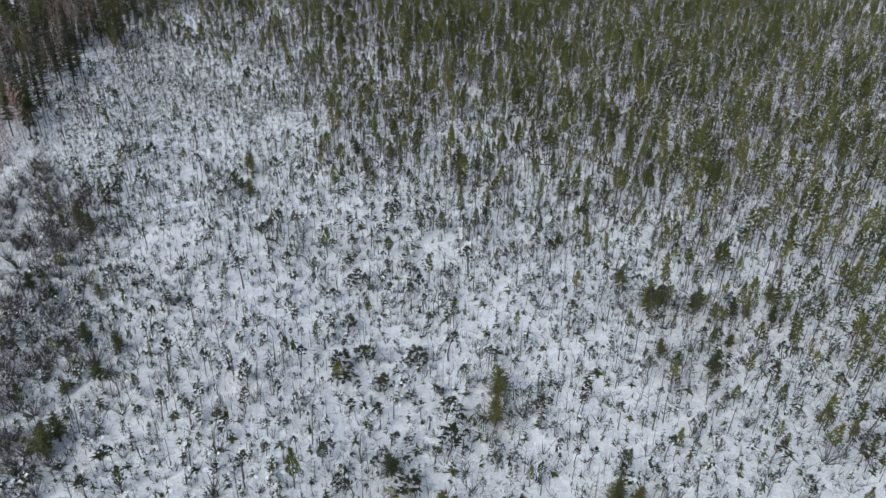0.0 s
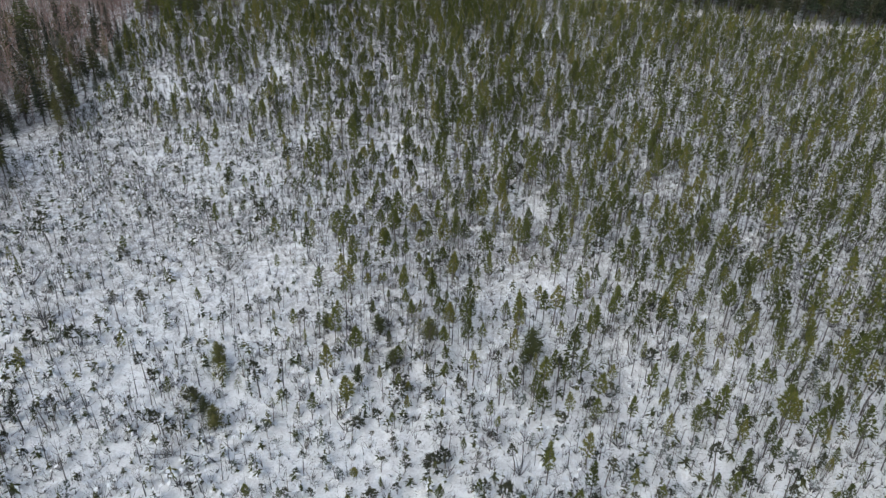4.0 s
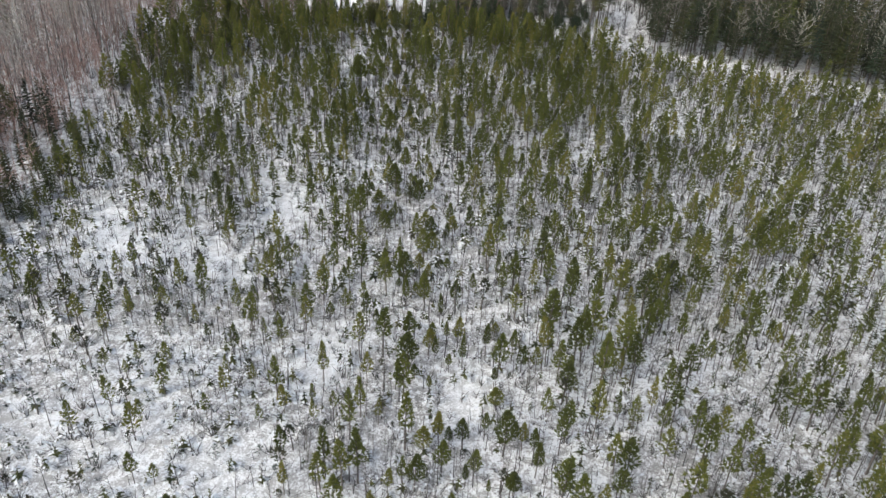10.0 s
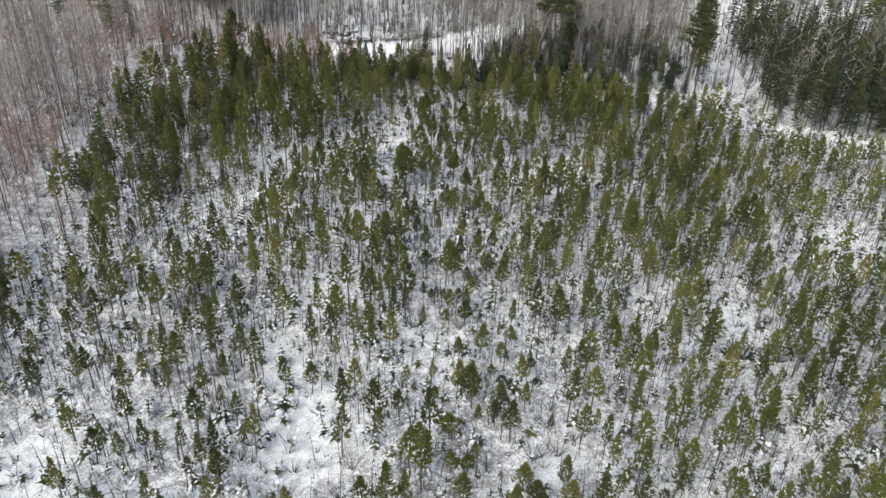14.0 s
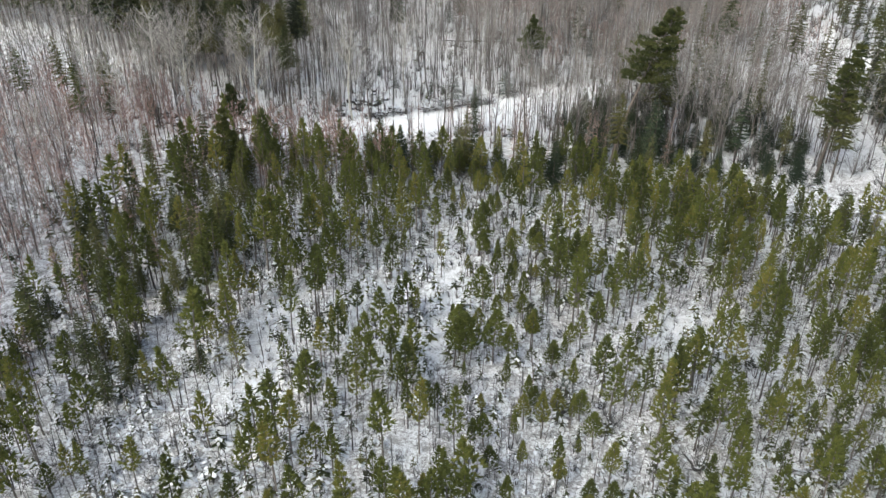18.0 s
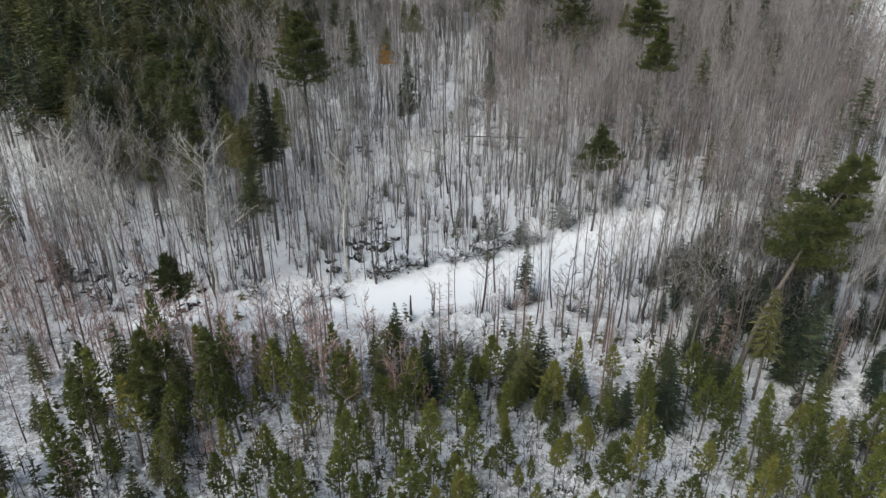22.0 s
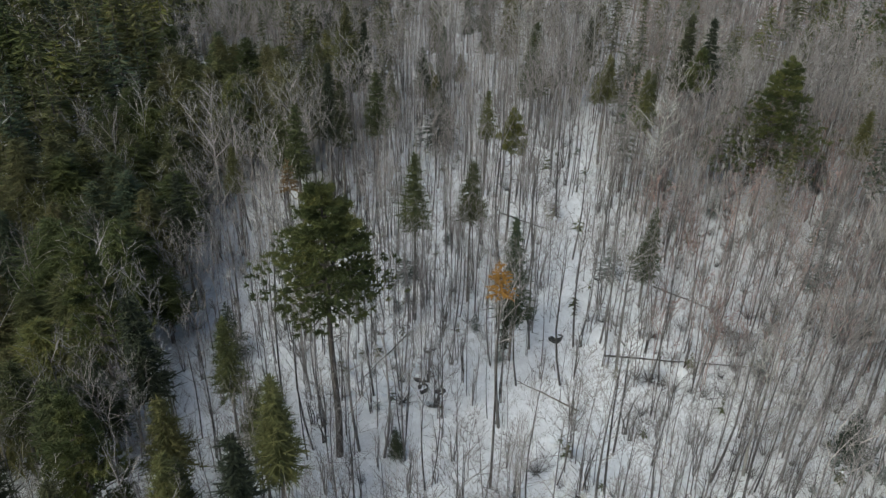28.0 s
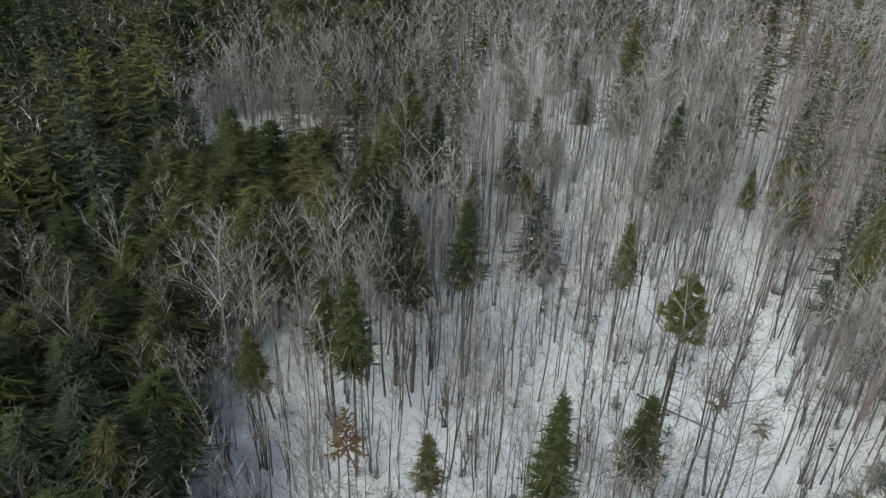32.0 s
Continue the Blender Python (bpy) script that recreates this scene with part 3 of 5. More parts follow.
def make_thing(name, parts, label, category, group=""):
    """An Empty at the foot, with one mesh for each part."""
    top = tagged(new(name), label, category, group)
    made = {}
    for part_name, (v, f, mat) in parts.items():
        if len(f):
            ob = made[part_name] = new(part_name, mesh_of(part_name, v, f, [mat]))
            ob.parent = top
            if part_name == "snow":
                ob.parent = made.get("crown", made.get("bush", top))
                tagged(ob, "patches of settled snow", kind="stuff")
    return top


def scatter_things(name, kinds, spots, label, category, group):
    """Things of one kind at spots of x, y, size, width, turn, which share the meshes of a few kinds."""
    made = {}
    for i, (x, y, size, wide, turn) in enumerate(spots):
        k = i % len(kinds)
        m = placed(x, y, size, wide, turn)
        if k in made:
            copy_thing(made[k], m)
        else:
            made[k] = make_thing(name, kinds[k], label, category, group)
            made[k].matrix_basis = m


def scatter_stuff(name, kinds, spots, label, category):
    """What nobody could count, as one mesh."""
    if not len(spots):
        return
    spots = np.asarray(spots, float)
    vs, fs, ms, ts, mats, n = [], [], [], [], [], 0
    rng = np.random.RandomState(len(spots))
    zs = height(spots[:, 0], spots[:, 1])
    for k, parts in enumerate(kinds):
        mine = spots[k::len(kinds)]
        z = zs[k::len(kinds)]
        tint = rng.rand(len(mine))
        for v, f, mat in parts.values():
            if not len(f) or not len(mine):
                continue
            if mat not in mats:
                mats.append(mat)
            c, s = np.cos(mine[:, 4])[:, None], np.sin(mine[:, 4])[:, None]
            w = (mine[:, 2] * mine[:, 3])[:, None]
            X = (v[None, :, 0] * c - v[None, :, 1] * s) * w + mine[:, 0:1]
            Y = (v[None, :, 0] * s + v[None, :, 1] * c) * w + mine[:, 1:2] * LONG
            Z = v[None, :, 2] * mine[:, 2:3] * TALL + z[:, None]
            vs.append(np.stack([X, Y, Z], -1).reshape(-1, 3))
            fs.append((f[None] + (np.arange(len(mine)) * len(v))[:, None, None]).reshape(-1, 3) + n)
            ms.append(np.full(len(mine) * len(f), mats.index(mat)))
            ts.append(np.repeat(tint, len(v)))
            n += len(mine) * len(v)
    me = mesh_of(name, np.concatenate(vs), np.concatenate(fs), mats, np.concatenate(ms), np.concatenate(ts))
    tagged(new(name, me), label, category, kind="stuff")


def sown(seed, x0, x1, y0, y1, gap, chance, size):
    """Spots on a loose grid, kept by chance(x, y), with size(x, y, random) giving height and width factors."""
    rng = np.random.RandomState(seed)
    x, y = np.meshgrid(np.arange(x0, x1, gap), np.arange(y0, y1, gap))
    x = (x + rng.uniform(-0.55, 0.55, x.shape) * gap).ravel()
    y = (y + rng.uniform(-0.55, 0.55, y.shape) * gap).ravel()
    keep = (rng.rand(len(x)) < chance(x, y)) & seen_ground(x, y)
    x, y = x[keep], y[keep]
    a, b = size(x, y, rng)
    return np.stack([x, y, a, b, rng.uniform(0, 6.28, len(x))], 1)


def nearest(spots, n, cx, cy):
    """The n spots nearest to a middle line, and the rest."""
    order = np.argsort(np.abs(spots[:, 0] - np.interp(spots[:, 1], cy, cx)))
    return spots[order[:n]], spots[order[n:]]


def patches(x, y, s, k=0.0):
    """Slow clumping between 0 and 1."""
    v = np.sin(x * s + k) * np.cos(y * s * 1.2 + 2 * k) + np.sin(x * s * 2.3 + y * s * 1.7 + k * 3) * 0.6 + np.cos(y * s * 2.9 - x * s * 1.3 + k) * 0.5
    return np.clip(0.5 + v * 0.33, 0, 1)


def west(y):
    """The plantation's west edge."""
    return np.interp(y, [0, 30, 60, 100, 133, 157, 190, 230, 260], [-41, -43, -53, -76, -78, -79, -89, -100, -102])


def north(x):
    """The plantation's north edge."""
    return np.interp(x, [-105, -100, -95, -87, -73, -60, -40, -27, -6, 10, 26, 41, 72, 96, 150], [226, 229, 238, 248, 248, 251, 249, 247, 244, 238, 234, 229, 215, 210, 200])


def thick(x):
    """Where the tall part of the plantation begins."""
    return np.interp(x, [-90, -70, -45, -30, -22, 0, 25, 35, 60, 110], [160, 150, 138, 114, 88, 82, 72, 52, 36, 26])


def seen_ground(x, y):
    """The stretch of forest that is built."""
    lo = np.interp(y, [0, 100, 200, 300, 420, 500], [-62, -108, -142, -195, -228, -238])
    hi = np.interp(y, [0, 100, 200, 260, 320, 400, 500], [60, 98, 145, 125, 88, 52, 34])
    return (x > lo) & (x < hi)


def inside(x, y):
    return (x > west(y)) & (y < north(x))


MID_X, MID_Y = [-3, -12, -20, -30, -45, -60, -78], [0, 90, 140, 170, 230, 270, 330]

# ---- the pine plantation ----
def pine_chance(x, y):
    grown = np.clip((y - thick(x) + 22) / 40, 0.05, 1)
    p = np.interp(y, [90, 130, 190, 215], [0.90, 0.72, 0.70, 0.9]) * grown * (0.6 + 0.6 * patches(x, y, 0.16, 1.0)) + 0.12 * np.clip(1 - np.abs(y - thick(x) - 12) / 45, 0, 1)
    p = np.where(x > 8, p * np.clip((north(x) - y - 3) / 10, 0.08, 1), p)
    p = np.where((y > 84) & (y < 112) & (x > -26) & (x < 2) & (y < 95 + 8 * np.sin(x)), np.maximum(p, 0.6), p)
    p = p * np.where(y > 185, np.where(x < west(y) + 28, 0.65, np.where(x > -30, 1.2, 1)), 1)
    return np.where(inside(x, y), p * (1 - np.where(y < 135, 0.6, 1) * in_open(x, y)), 0)


def pine_size(x, y, rng):
    old = np.clip((y - thick(x) + 22) / 70, 0, 1)
    late = np.clip((y - 170) / 70, 0, 1) * np.clip((18 - x) / 40, 0, 1)
    return (0.54 + 0.31 * old + 0.28 * late + 0.12 * ((x < west(y) + 28) & (y > 185))) * rng.uniform(0.6, 1.28, len(x)), rng.uniform(0.9, 1.35, len(x))


SHAPES = [(7.4, 0.88, 4.4), (7.8, 0.78, 4.1), (7.0, 1.0, 4.2), (8.0, 0.72, 4.8), (6.4, 0.92, 4.0)]
PINES = [young_pine(11 + i, h, w, d, 250, 6, 0.28, 0.10) for i, (h, w, d) in enumerate(SHAPES)]
MID_PINES = [young_pine(211 + i, h, w, d, 108, 5, 0.33, 0.15) for i, (h, w, d) in enumerate(SHAPES)]
FAR_PINES = [young_pine(16 + i, h, w, d, 40, 4, 0.45, 0.25) for i, (h, w, d) in enumerate(SHAPES[:3])]
pines = sown(1, -105, 150, 10, 255, 2.25, pine_chance, pine_size)
close, rest = nearest(pines, 300, MID_X, MID_Y)
scatter_things("pine_tree", PINES, close, "young olive-green pine with a slender bare trunk in the snow", "pine tree", "young pines of the plantation")
off = np.abs(rest[:, 0] - np.interp(rest[:, 1], MID_Y, MID_X)) > 48
scatter_stuff("pine_trees", MID_PINES, rest[~off], "dense young olive-green pines of a snowy plantation", "pine trees")
scatter_stuff("far_pine_trees", FAR_PINES, rest[off], "young olive-green pines towards the plantation's edges", "pine trees")


def slim_chance(x, y):
    young = 1 - np.clip((y - thick(x)) / 18, 0, 0.8)
    grove = np.where((x < -14) & (y > 78) & (y < 140), 0.5, np.where((x < -14) & (y > 50), 0.8, 1.0))
    return np.where(inside(x, y), 0.8 * grove * young * (0.5 + 0.7 * patches(x, y, 0.21, 2.2)) * (1 - np.where(y < 135, 0.45, 0.6) * in_open(x, y)), 0)


def slim_size(x, y, rng):
    return np.clip(rng.lognormal(-0.57, 0.40, len(x)), 0.28, 1.25), rng.uniform(1.05, 1.75, len(x))


SLIMS = [slim_pine(21, 4.2, 0.46, 1.5, 38), slim_pine(22, 4.6, 0.42, 1.3, 34), slim_pine(23, 2.8, 0.5, 1.4, 38), slim_pine(24, 3.5, 0.40, 1.1, 34), slim_pine(25, 2.2, 0.55, 1.2, 36)]
slims = sown(2, -80, 150, 8, 250, 1.6, slim_chance, slim_size)
close, rest = nearest(slims[slims[:, 1] < 110], 300, [0, -8, -15], [0, 60, 110])
scatter_things("small_pine", SLIMS, close, "slim stunted pine with a small dark tuft of needles", "pine tree", "stunted pines of the open bog")
SMALL = SLIMS[:3] + [slim_pine(26, 3.0, 0.5, 1.9, 24, FROSTED_NEEDLES), slim_pine(27, 2.4, 0.55, 1.6, 22, FROSTED_NEEDLES)]
scatter_stuff("small_pines", SMALL, np.concatenate([rest, slims[slims[:, 1] >= 110]]), "slim stunted pines among snow", "pine trees")

# dense dark clumps on the open ground
CLUMPS = [(27, 57, 1.8), (33, 54.5, 2.4), (38.5, 56, 2), (26, 47, 1.5), (4.7, 40.6, 1.5), (16, 31, 1.5), (-3, 30, 1.5), (-38, 44, 3), (-46, 55, 3), (-36, 34, 2), (-52, 68, 3), (43, 88, 4), (-30, 82, 4), (-9, 90, 6)]
rng = random.Random(5)
clump_spots = []
for cx, cy, r in CLUMPS:
    for _ in range(int(4 + 2.4 * r)):
        clump_spots.append((rng.gauss(cx, r * 1.0), rng.gauss(cy, r * 0.8), rng.uniform(0.4, 0.9), rng.uniform(0.9, 1.3), rng.uniform(0, 6.28)))
scatter_things("bog_pine", [stand_tree(31, 7.0, 1.5, 0.2, 80, None, 0.6, 0.5, 4), young_pine(32, 7.0, 1.5, 4.6, 100), young_pine(33, 6.5, 1.4, 4.2, 100)], clump_spots, "dark bushy pine in a dense clump on the open snow", "pine tree", "dark clumps of pines")

# ---- snowy saplings, dry brush, poles ----
SAPLINGS = [snowy_sapling(41), snowy_sapling(42, 2.1, 0.6), snowy_sapling(43, 1.3, 0.7)]


def sapling_chance(x, y):
    p = np.where(inside(x, y), 0.4 + 0.8 * patches(x, y, 0.13, 4.0) ** 2, 0)
    p = np.where(away(TRAIL, x, y) < trail_half(x) + 3.5, 0.45, p)
    p = np.where((y > north(x) - 8) & (y < north(x) + 10), 0.45, p)
    p = np.where((y > 262), 0.06, p)
    o = in_open(x, y)
    p = np.where((y > 172) & (y < 250), np.maximum(p, 0.75 * o), p * (1 - 0.6 * o))
    return p * (away(TRAIL, x, y) > trail_half(x))


saplings = sown(3, -110, 90, 10, 345, 1.7, sapling_chance, lambda x, y, r: (r.uniform(0.55, 1.4, len(x)) * np.where(y > 150, 1.25, 1) * (1 + 0.15 * in_open(x, y) * (y > 170)), r.uniform(0.8, 1.4, len(x))))
close, rest = nearest(saplings[saplings[:, 1] > 120], 260, MID_X, MID_Y)
scatter_things("fir_sapling", SAPLINGS, close, "small fir sapling laden with fresh snow", "sapling", "snowy fir saplings")
scatter_stuff("fir_saplings", SAPLINGS, np.concatenate([rest, saplings[saplings[:, 1] <= 120]]), "low fir saplings dusted with snow", "saplings")

BRUSH = [brush(51), brush(52, 0.5, 11), brush(53, 0.9, 14)]
brushes = sown(4, -110, 110, 8, 340, 1.05, lambda x, y: (0.12 + 0.75 * patches(x, y, 0.24, 6.0) ** 2) * np.where(y > 255, 0.5, np.where(y < 90, 1.4, 1)) * (away(TRAIL, x, y) > trail_half(x)) * (1 - 0.6 * in_open(x, y)),
               lambda x, y, r: (r.uniform(0.5, 1.3, len(x)), r.uniform(0.8, 1.5, len(x))))
scatter_stuff("dry_brush", BRUSH, brushes, "low dry twiggy brush sticking out of the snow", "brush")
POLES = [pole(55, 3.4), pole(56, 2.6), pole(57, 4.6)]
poles = sown(6, -110, 120, 10, 250, 1.05, lambda x, y: np.where(inside(x, y), (0.45 + 0.7 * patches(x, y, 0.19, 3.0)) * np.where(y < thick(x), 0.45, 1), 0) * (1 - 0.7 * in_open(x, y)), lambda x, y, r: (r.uniform(0.5, 1.35, len(x)), r.uniform(0.8, 1.3, len(x))))
FROSTED = [frosted(58), frosted(59, 0.8, 6), frosted(60, 1.5, 8)]
frosts = sown(26, -105, 110, 10, 262, 1.25, lambda x, y: np.where(inside(x, y), 0.25 + 0.9 * patches(x, y, 0.17, 8.0) ** 1.5, 0) * np.where(y < thick(x), 1.3, 1), lambda x, y, r: (r.uniform(0.6, 1.4, len(x)), r.uniform(0.8, 1.4, len(x))))
scatter_stuff("frosted_twigs", FROSTED, frosts, "low twigs capped with clods of snow", "brush")
scatter_stuff("dead_saplings", POLES, poles, "thin grey dead saplings between the pines", "saplings")

# ---- bare hardwoods ----
HARD = [bare_tree(61, 14.0, 0.075, 0.4, 12, 5, plain=True), bare_tree(62, 15.5, 0.10, 0.45, 12, 5, plain=True), bare_tree(63, 12.0, 0.06, 0.4, 11, 5, plain=True), bare_tree(64, 16.5, 0.11, 0.4, 13, 5, plain=True), bare_tree(65, 11.0, 0.05, 0.35, 11, 5, plain=True), bare_tree(66, 13.0, 0.065, 0.45, 11, 5, plain=True),
        stem_clump(58, 11.0, 2), bare_tree(168, 15.0, 0.055, 0.55, 9, 6, 0.2, 2.2, plain=True), bare_tree(169, 17.0, 0.075, 0.6, 9, 6, 0.2, 2.0, plain=True), bare_tree(69, 12.5, 0.06, 0.4, 12, 5, plain=True)]
FAR_HARD = [bare_tree(67, 14.0, 0.07, 0.3, 10, 2, twig_w=0.075, light=True), bare_tree(68, 16.0, 0.08, 0.35, 10, 2, twig_w=0.075, light=True)]


def dark_block(x, y):
    """The close stand of tall conifers, with a gap of hardwoods in it."""
    edge = 2.0 * np.sin(y * 0.43) + np.interp(y, [282, 290, 298, 306, 314, 320, 325, 331, 350, 362, 400], [-104, -103, -106, -108, -113, -110, -102, -98, -102, -106, -112])
    front = np.interp(x, [-190, -150, -117, -104], [302, 296, 282, 286])
    return (y > front) & (x < edge) & ~((y > 339) & (y < 355) & (x > -128))


def hard_chance(x, y):
    p = np.where((y > north(x) + 9) & (y > 255), 0.48, 0.0)
    p = np.where((x > -36) & (y > 254) & (y < 300), 0.6, p)
    p = np.where((x < west(y) - 3) & (y < 275), np.where(y > 255, 0.55, 0.34 + 0.12 * (y > 180)), p)
    p = np.where((x > -58) & (y > 286) & (y < 345), np.interp(x, [-58, -48], [0.55, 0.85]), p)
    p = np.where((x > -46) & (x < 0) & (y > 278) & (y < 300), 0.58, p)
    p = np.where((x > 8) & (y > north(x) + 6), 0.17, p)
    p = np.where(dark_block(x, y), 0.10, p)
    p = p * np.clip((away(TRAIL, x, y) - trail_half(x)) / 2, 0, 1)
    p = p * np.clip((away(LANE, x, y) - 0.5) / 2.5, 0.22, 1)
    p = p * np.interp(y, [300, 320, 345, 380, 500], [1, 1.3, 1.9, 1.9, 1.0])
    p = p * np.where(np.hypot(x + 46, y - 317) < 8, 0.25, 1)
    return p * (0.55 + 0.6 * patches(x, y, 0.15, 7.0))


hards = sown(7, -240, 150, 0, 470, 2.0, hard_chance, lambda x, y, r: (r.uniform(0.75, 1.3, len(x)) * np.where((x < west(y)) & (y < 180), 0.6, 1), r.uniform(0.8, 1.2, len(x))))
more = sown(17, -125, 10, 262, 352, 1.9, lambda x, y: hard_chance(x, y) * 0.95, lambda x, y, r: (r.uniform(0.7, 1.15, len(x)), r.uniform(0.7, 1.0, len(x))))
hards = np.concatenate([hards, more])
near_hard = (hards[:, 1] > 235) & (hards[:, 1] < 352) & (hards[:, 0] > -125) & (hards[:, 0] < 10)
close, rest = nearest(hards[near_hard], 300, MID_X, MID_Y)
scatter_things("bare_tree", HARD, close, "leafless grey hardwood with a thin straight trunk in snow", "tree", "leafless hardwoods north of the trail")
scatter_stuff("bare_trees", HARD, rest, "leafless grey hardwoods standing close together", "trees")
scatter_stuff("far_bare_trees", FAR_HARD, hards[~near_hard], "leafless grey hardwood forest in the distance", "trees")

# the brown thicket of twigs west and north of the plantation
THICKET = [bare_tree(71, 7.5, 0.05, 0.15, 9, 3, 0.38, 2.2, BROWN_TWIG, BROWN_TWIG, 0.06, True), bare_tree(72, 9.5, 0.055, 0.2, 9, 3, 0.35, 2.4, BROWN_TWIG, BROWN_TWIG, 0.06, True)]


def thicket_chance(x, y):
    p = np.where((x < west(y) - 1) & (x > west(y) - 45) & (y > 175) & (y < 268), 1.0, 0.0)
    p = np.where((x < west(y)) & (x > west(y) - 30) & (y <= 175), 0.35, p)
    p = np.where((y > 243) & (y < 253) & (x < -60) & (x > -112) & (away(TRAIL, x, y) > 4), 0.7, p)
    p = np.where((y >= 253) & (y < 259) & (x < -78) & (x > -112) & (away(TRAIL, x, y) > trail_half(x) + 1), 0.5, p)
    p = np.where((y > 300) & (x > -60) & (x < 20), np.where(y > 332, 0.8, 0.75), p)
    p = np.where((y > 276) & (y < 300) & (x > -40) & (x < 0) & (away(TRAIL, x, y) > trail_half(x) + 2), 0.5, p)
    return p * (0.4 + 0.8 * patches(x, y, 0.17, 9.0))


thickets = sown(8, -150, 20, 5, 385, 2.2, thicket_chance, lambda x, y, r: (r.uniform(0.6, 1.25, len(x)), r.uniform(0.9, 1.3, len(x))))
scatter_stuff("thicket", THICKET, thickets, "reddish-brown leafless thicket of young trees", "thicket")

# grey young growth under the hardwoods
YOUNG = [stem_clump(161, 5.5, 3), stem_clump(162, 4.5, 4), stem_clump(163, 6.5, 3)]
young = sown(22, -125, 25, 255, 350, 2.3, lambda x, y: np.minimum(1, hard_chance(x, y) * 1.7) * (0.35 + 0.65 * patches(x, y, 0.2, 1.7)), lambda x, y, r: (r.uniform(0.6, 1.2, len(x)), r.uniform(0.9, 1.4, len(x))))
scatter_stuff("young_growth", YOUNG, young, "thin grey young growth under the hardwoods", "saplings")

# pale wide-crowned aspens
ASPENS = [bare_tree(75, 20.0, 0.21, 0.35, 20, 7, 0.29, 1.0, PALE_BARK, PALE_BARK, 0.05), bare_tree(76, 19.0, 0.19, 0.3, 19, 7, 0.31, 1.2, PALE_BARK, PALE_BARK, 0.05)]
aspen_spots = [(-101.5, 259.5, 1.0), (-88.8, 261.2, 1.1), (-102.4, 262.5, 0.93), (-112, 268, 0.95), (-96, 271, 0.9), (-118, 258, 0.9), (-73.4, 265.6, 1.0), (-107, 250, 0.8), (-112, 238, 0.8),
               (-118, 226, 0.8), (-108, 216, 0.75), (-112, 205, 0.8), (-66, 277, 0.95), (-52, 293, 0.8), (-58, 322, 0.9), (-76, 345, 0.9), (-65, 352, 0.95), (-88, 352, 0.9), (-50, 340, 0.9), (62, 229, 0.7), (36, 240, 0.65), (47, 234.5, 0.7), (74, 223, 0.75), (88, 220, 0.7), (28, 243, 0.6)]
scatter_things("aspen_tree", ASPENS, [(x, y, s, 1.0, x * 1.7) for x, y, s in aspen_spots], "tall leafless aspen with pale bark and spreading crown", "tree", "pale aspens")

# larches, bare and brown, along the plantation's edge
LARCHES = [larch(78), larch(79, 10.5, 1.6)]
rng = random.Random(8)
larch_spots = []
for cx, cy, r, n in ((-53, 254.5, 3, 6), (-45, 256, 3, 7), (-38, 257, 3.5, 8), (-32, 254, 3, 7), (-63, 253.5, 3, 5), (-75, 236, 5, 8), (-83, 224, 6, 8), (-89, 213, 5, 6), (-95, 249, 4, 9), (-87, 251, 3, 8), (-101, 252, 4, 8), (-80, 251, 3, 6), (-92, 225, 7, 9), (-86, 240, 6, 8), (-78, 247, 4, 5), (-45, 251, 4, 5), (-55, 252, 4, 5), (-22, 252, 4, 4), (-95, 205, 5, 5), (-84, 190, 4, 4), (-98, 240, 5, 6), (-70, 252, 4, 4)):
    for _ in range(n):
        larch_spots.append((rng.gauss(cx, r), rng.gauss(cy, r * 0.6), rng.uniform(0.7, 1.1), 1.0, rng.uniform(0, 6)))
scatter_things("larch_tree", LARCHES, larch_spots, "leafless brown larch with fine level branches", "larch tree", "brown larches")

# ---- spruces and firs ----
SPRUCES = [spruce(81), spruce(82, 12.0, 1.7, 0.15), spruce(83, 10.0, 2.0, 0.08), spruce(84, 13.0, 2.2, 0.2)]
FIRS = [spruce(281, 11.0, 2.2, 0.1, 28, 11, FIR, 0.3, 9, 0.055), spruce(282, 12.0, 2.0, 0.12, 30, 11, FIR, 0.25, 9, 0.055), spruce(283, 10.0, 2.4, 0.08, 26, 11, FIR, 0.3, 9, 0.055)]
# the first two have cloud shade painted into their needle colour
LIGHT_SPRUCES = [stand_tree(85, 11.5, 2.0, 0.12, 70, SHADED_SPRUCE, 0.8, 0.8), stand_tree(86, 12.5, 1.9, 0.2, 70, SHADED_SPRUCE, 0.8, 0.8), stand_tree(84, 11.0, 2.0, 0.3, 70, OLIVE, 0.6, 0.8)]


def edge_chance(x, y):
    d = north(x) - y
    p = np.where((d < 5) & (d > -1) & (x > -100) & (x < 8), 0.62, 0)
    p = np.where((x > west(y)) & (x < west(y) + 22) & (y > 200) & (y < 245), np.maximum(p, 0.32), p)
    return np.where((x < west(y) + 2) & (x > west(y) - 40) & (y > 92) & (y < 185), 0.55, p)


edge = sown(9, -115, 60, 95, 256, 2.6, edge_chance, lambda x, y, r: (r.uniform(0.55, 0.95, len(x)) * np.where((x < west(y) + 22) & (y > 190), 1.2, 1), r.uniform(0.8, 1.1, len(x))))
close, rest = nearest(edge, 120, MID_X, MID_Y)
scatter_things("spruce_tree", SPRUCES, close, "dark green spruce at the edge of the plantation", "spruce tree", "spruces along the plantation")
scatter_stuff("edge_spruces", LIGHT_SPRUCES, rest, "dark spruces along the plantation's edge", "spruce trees")

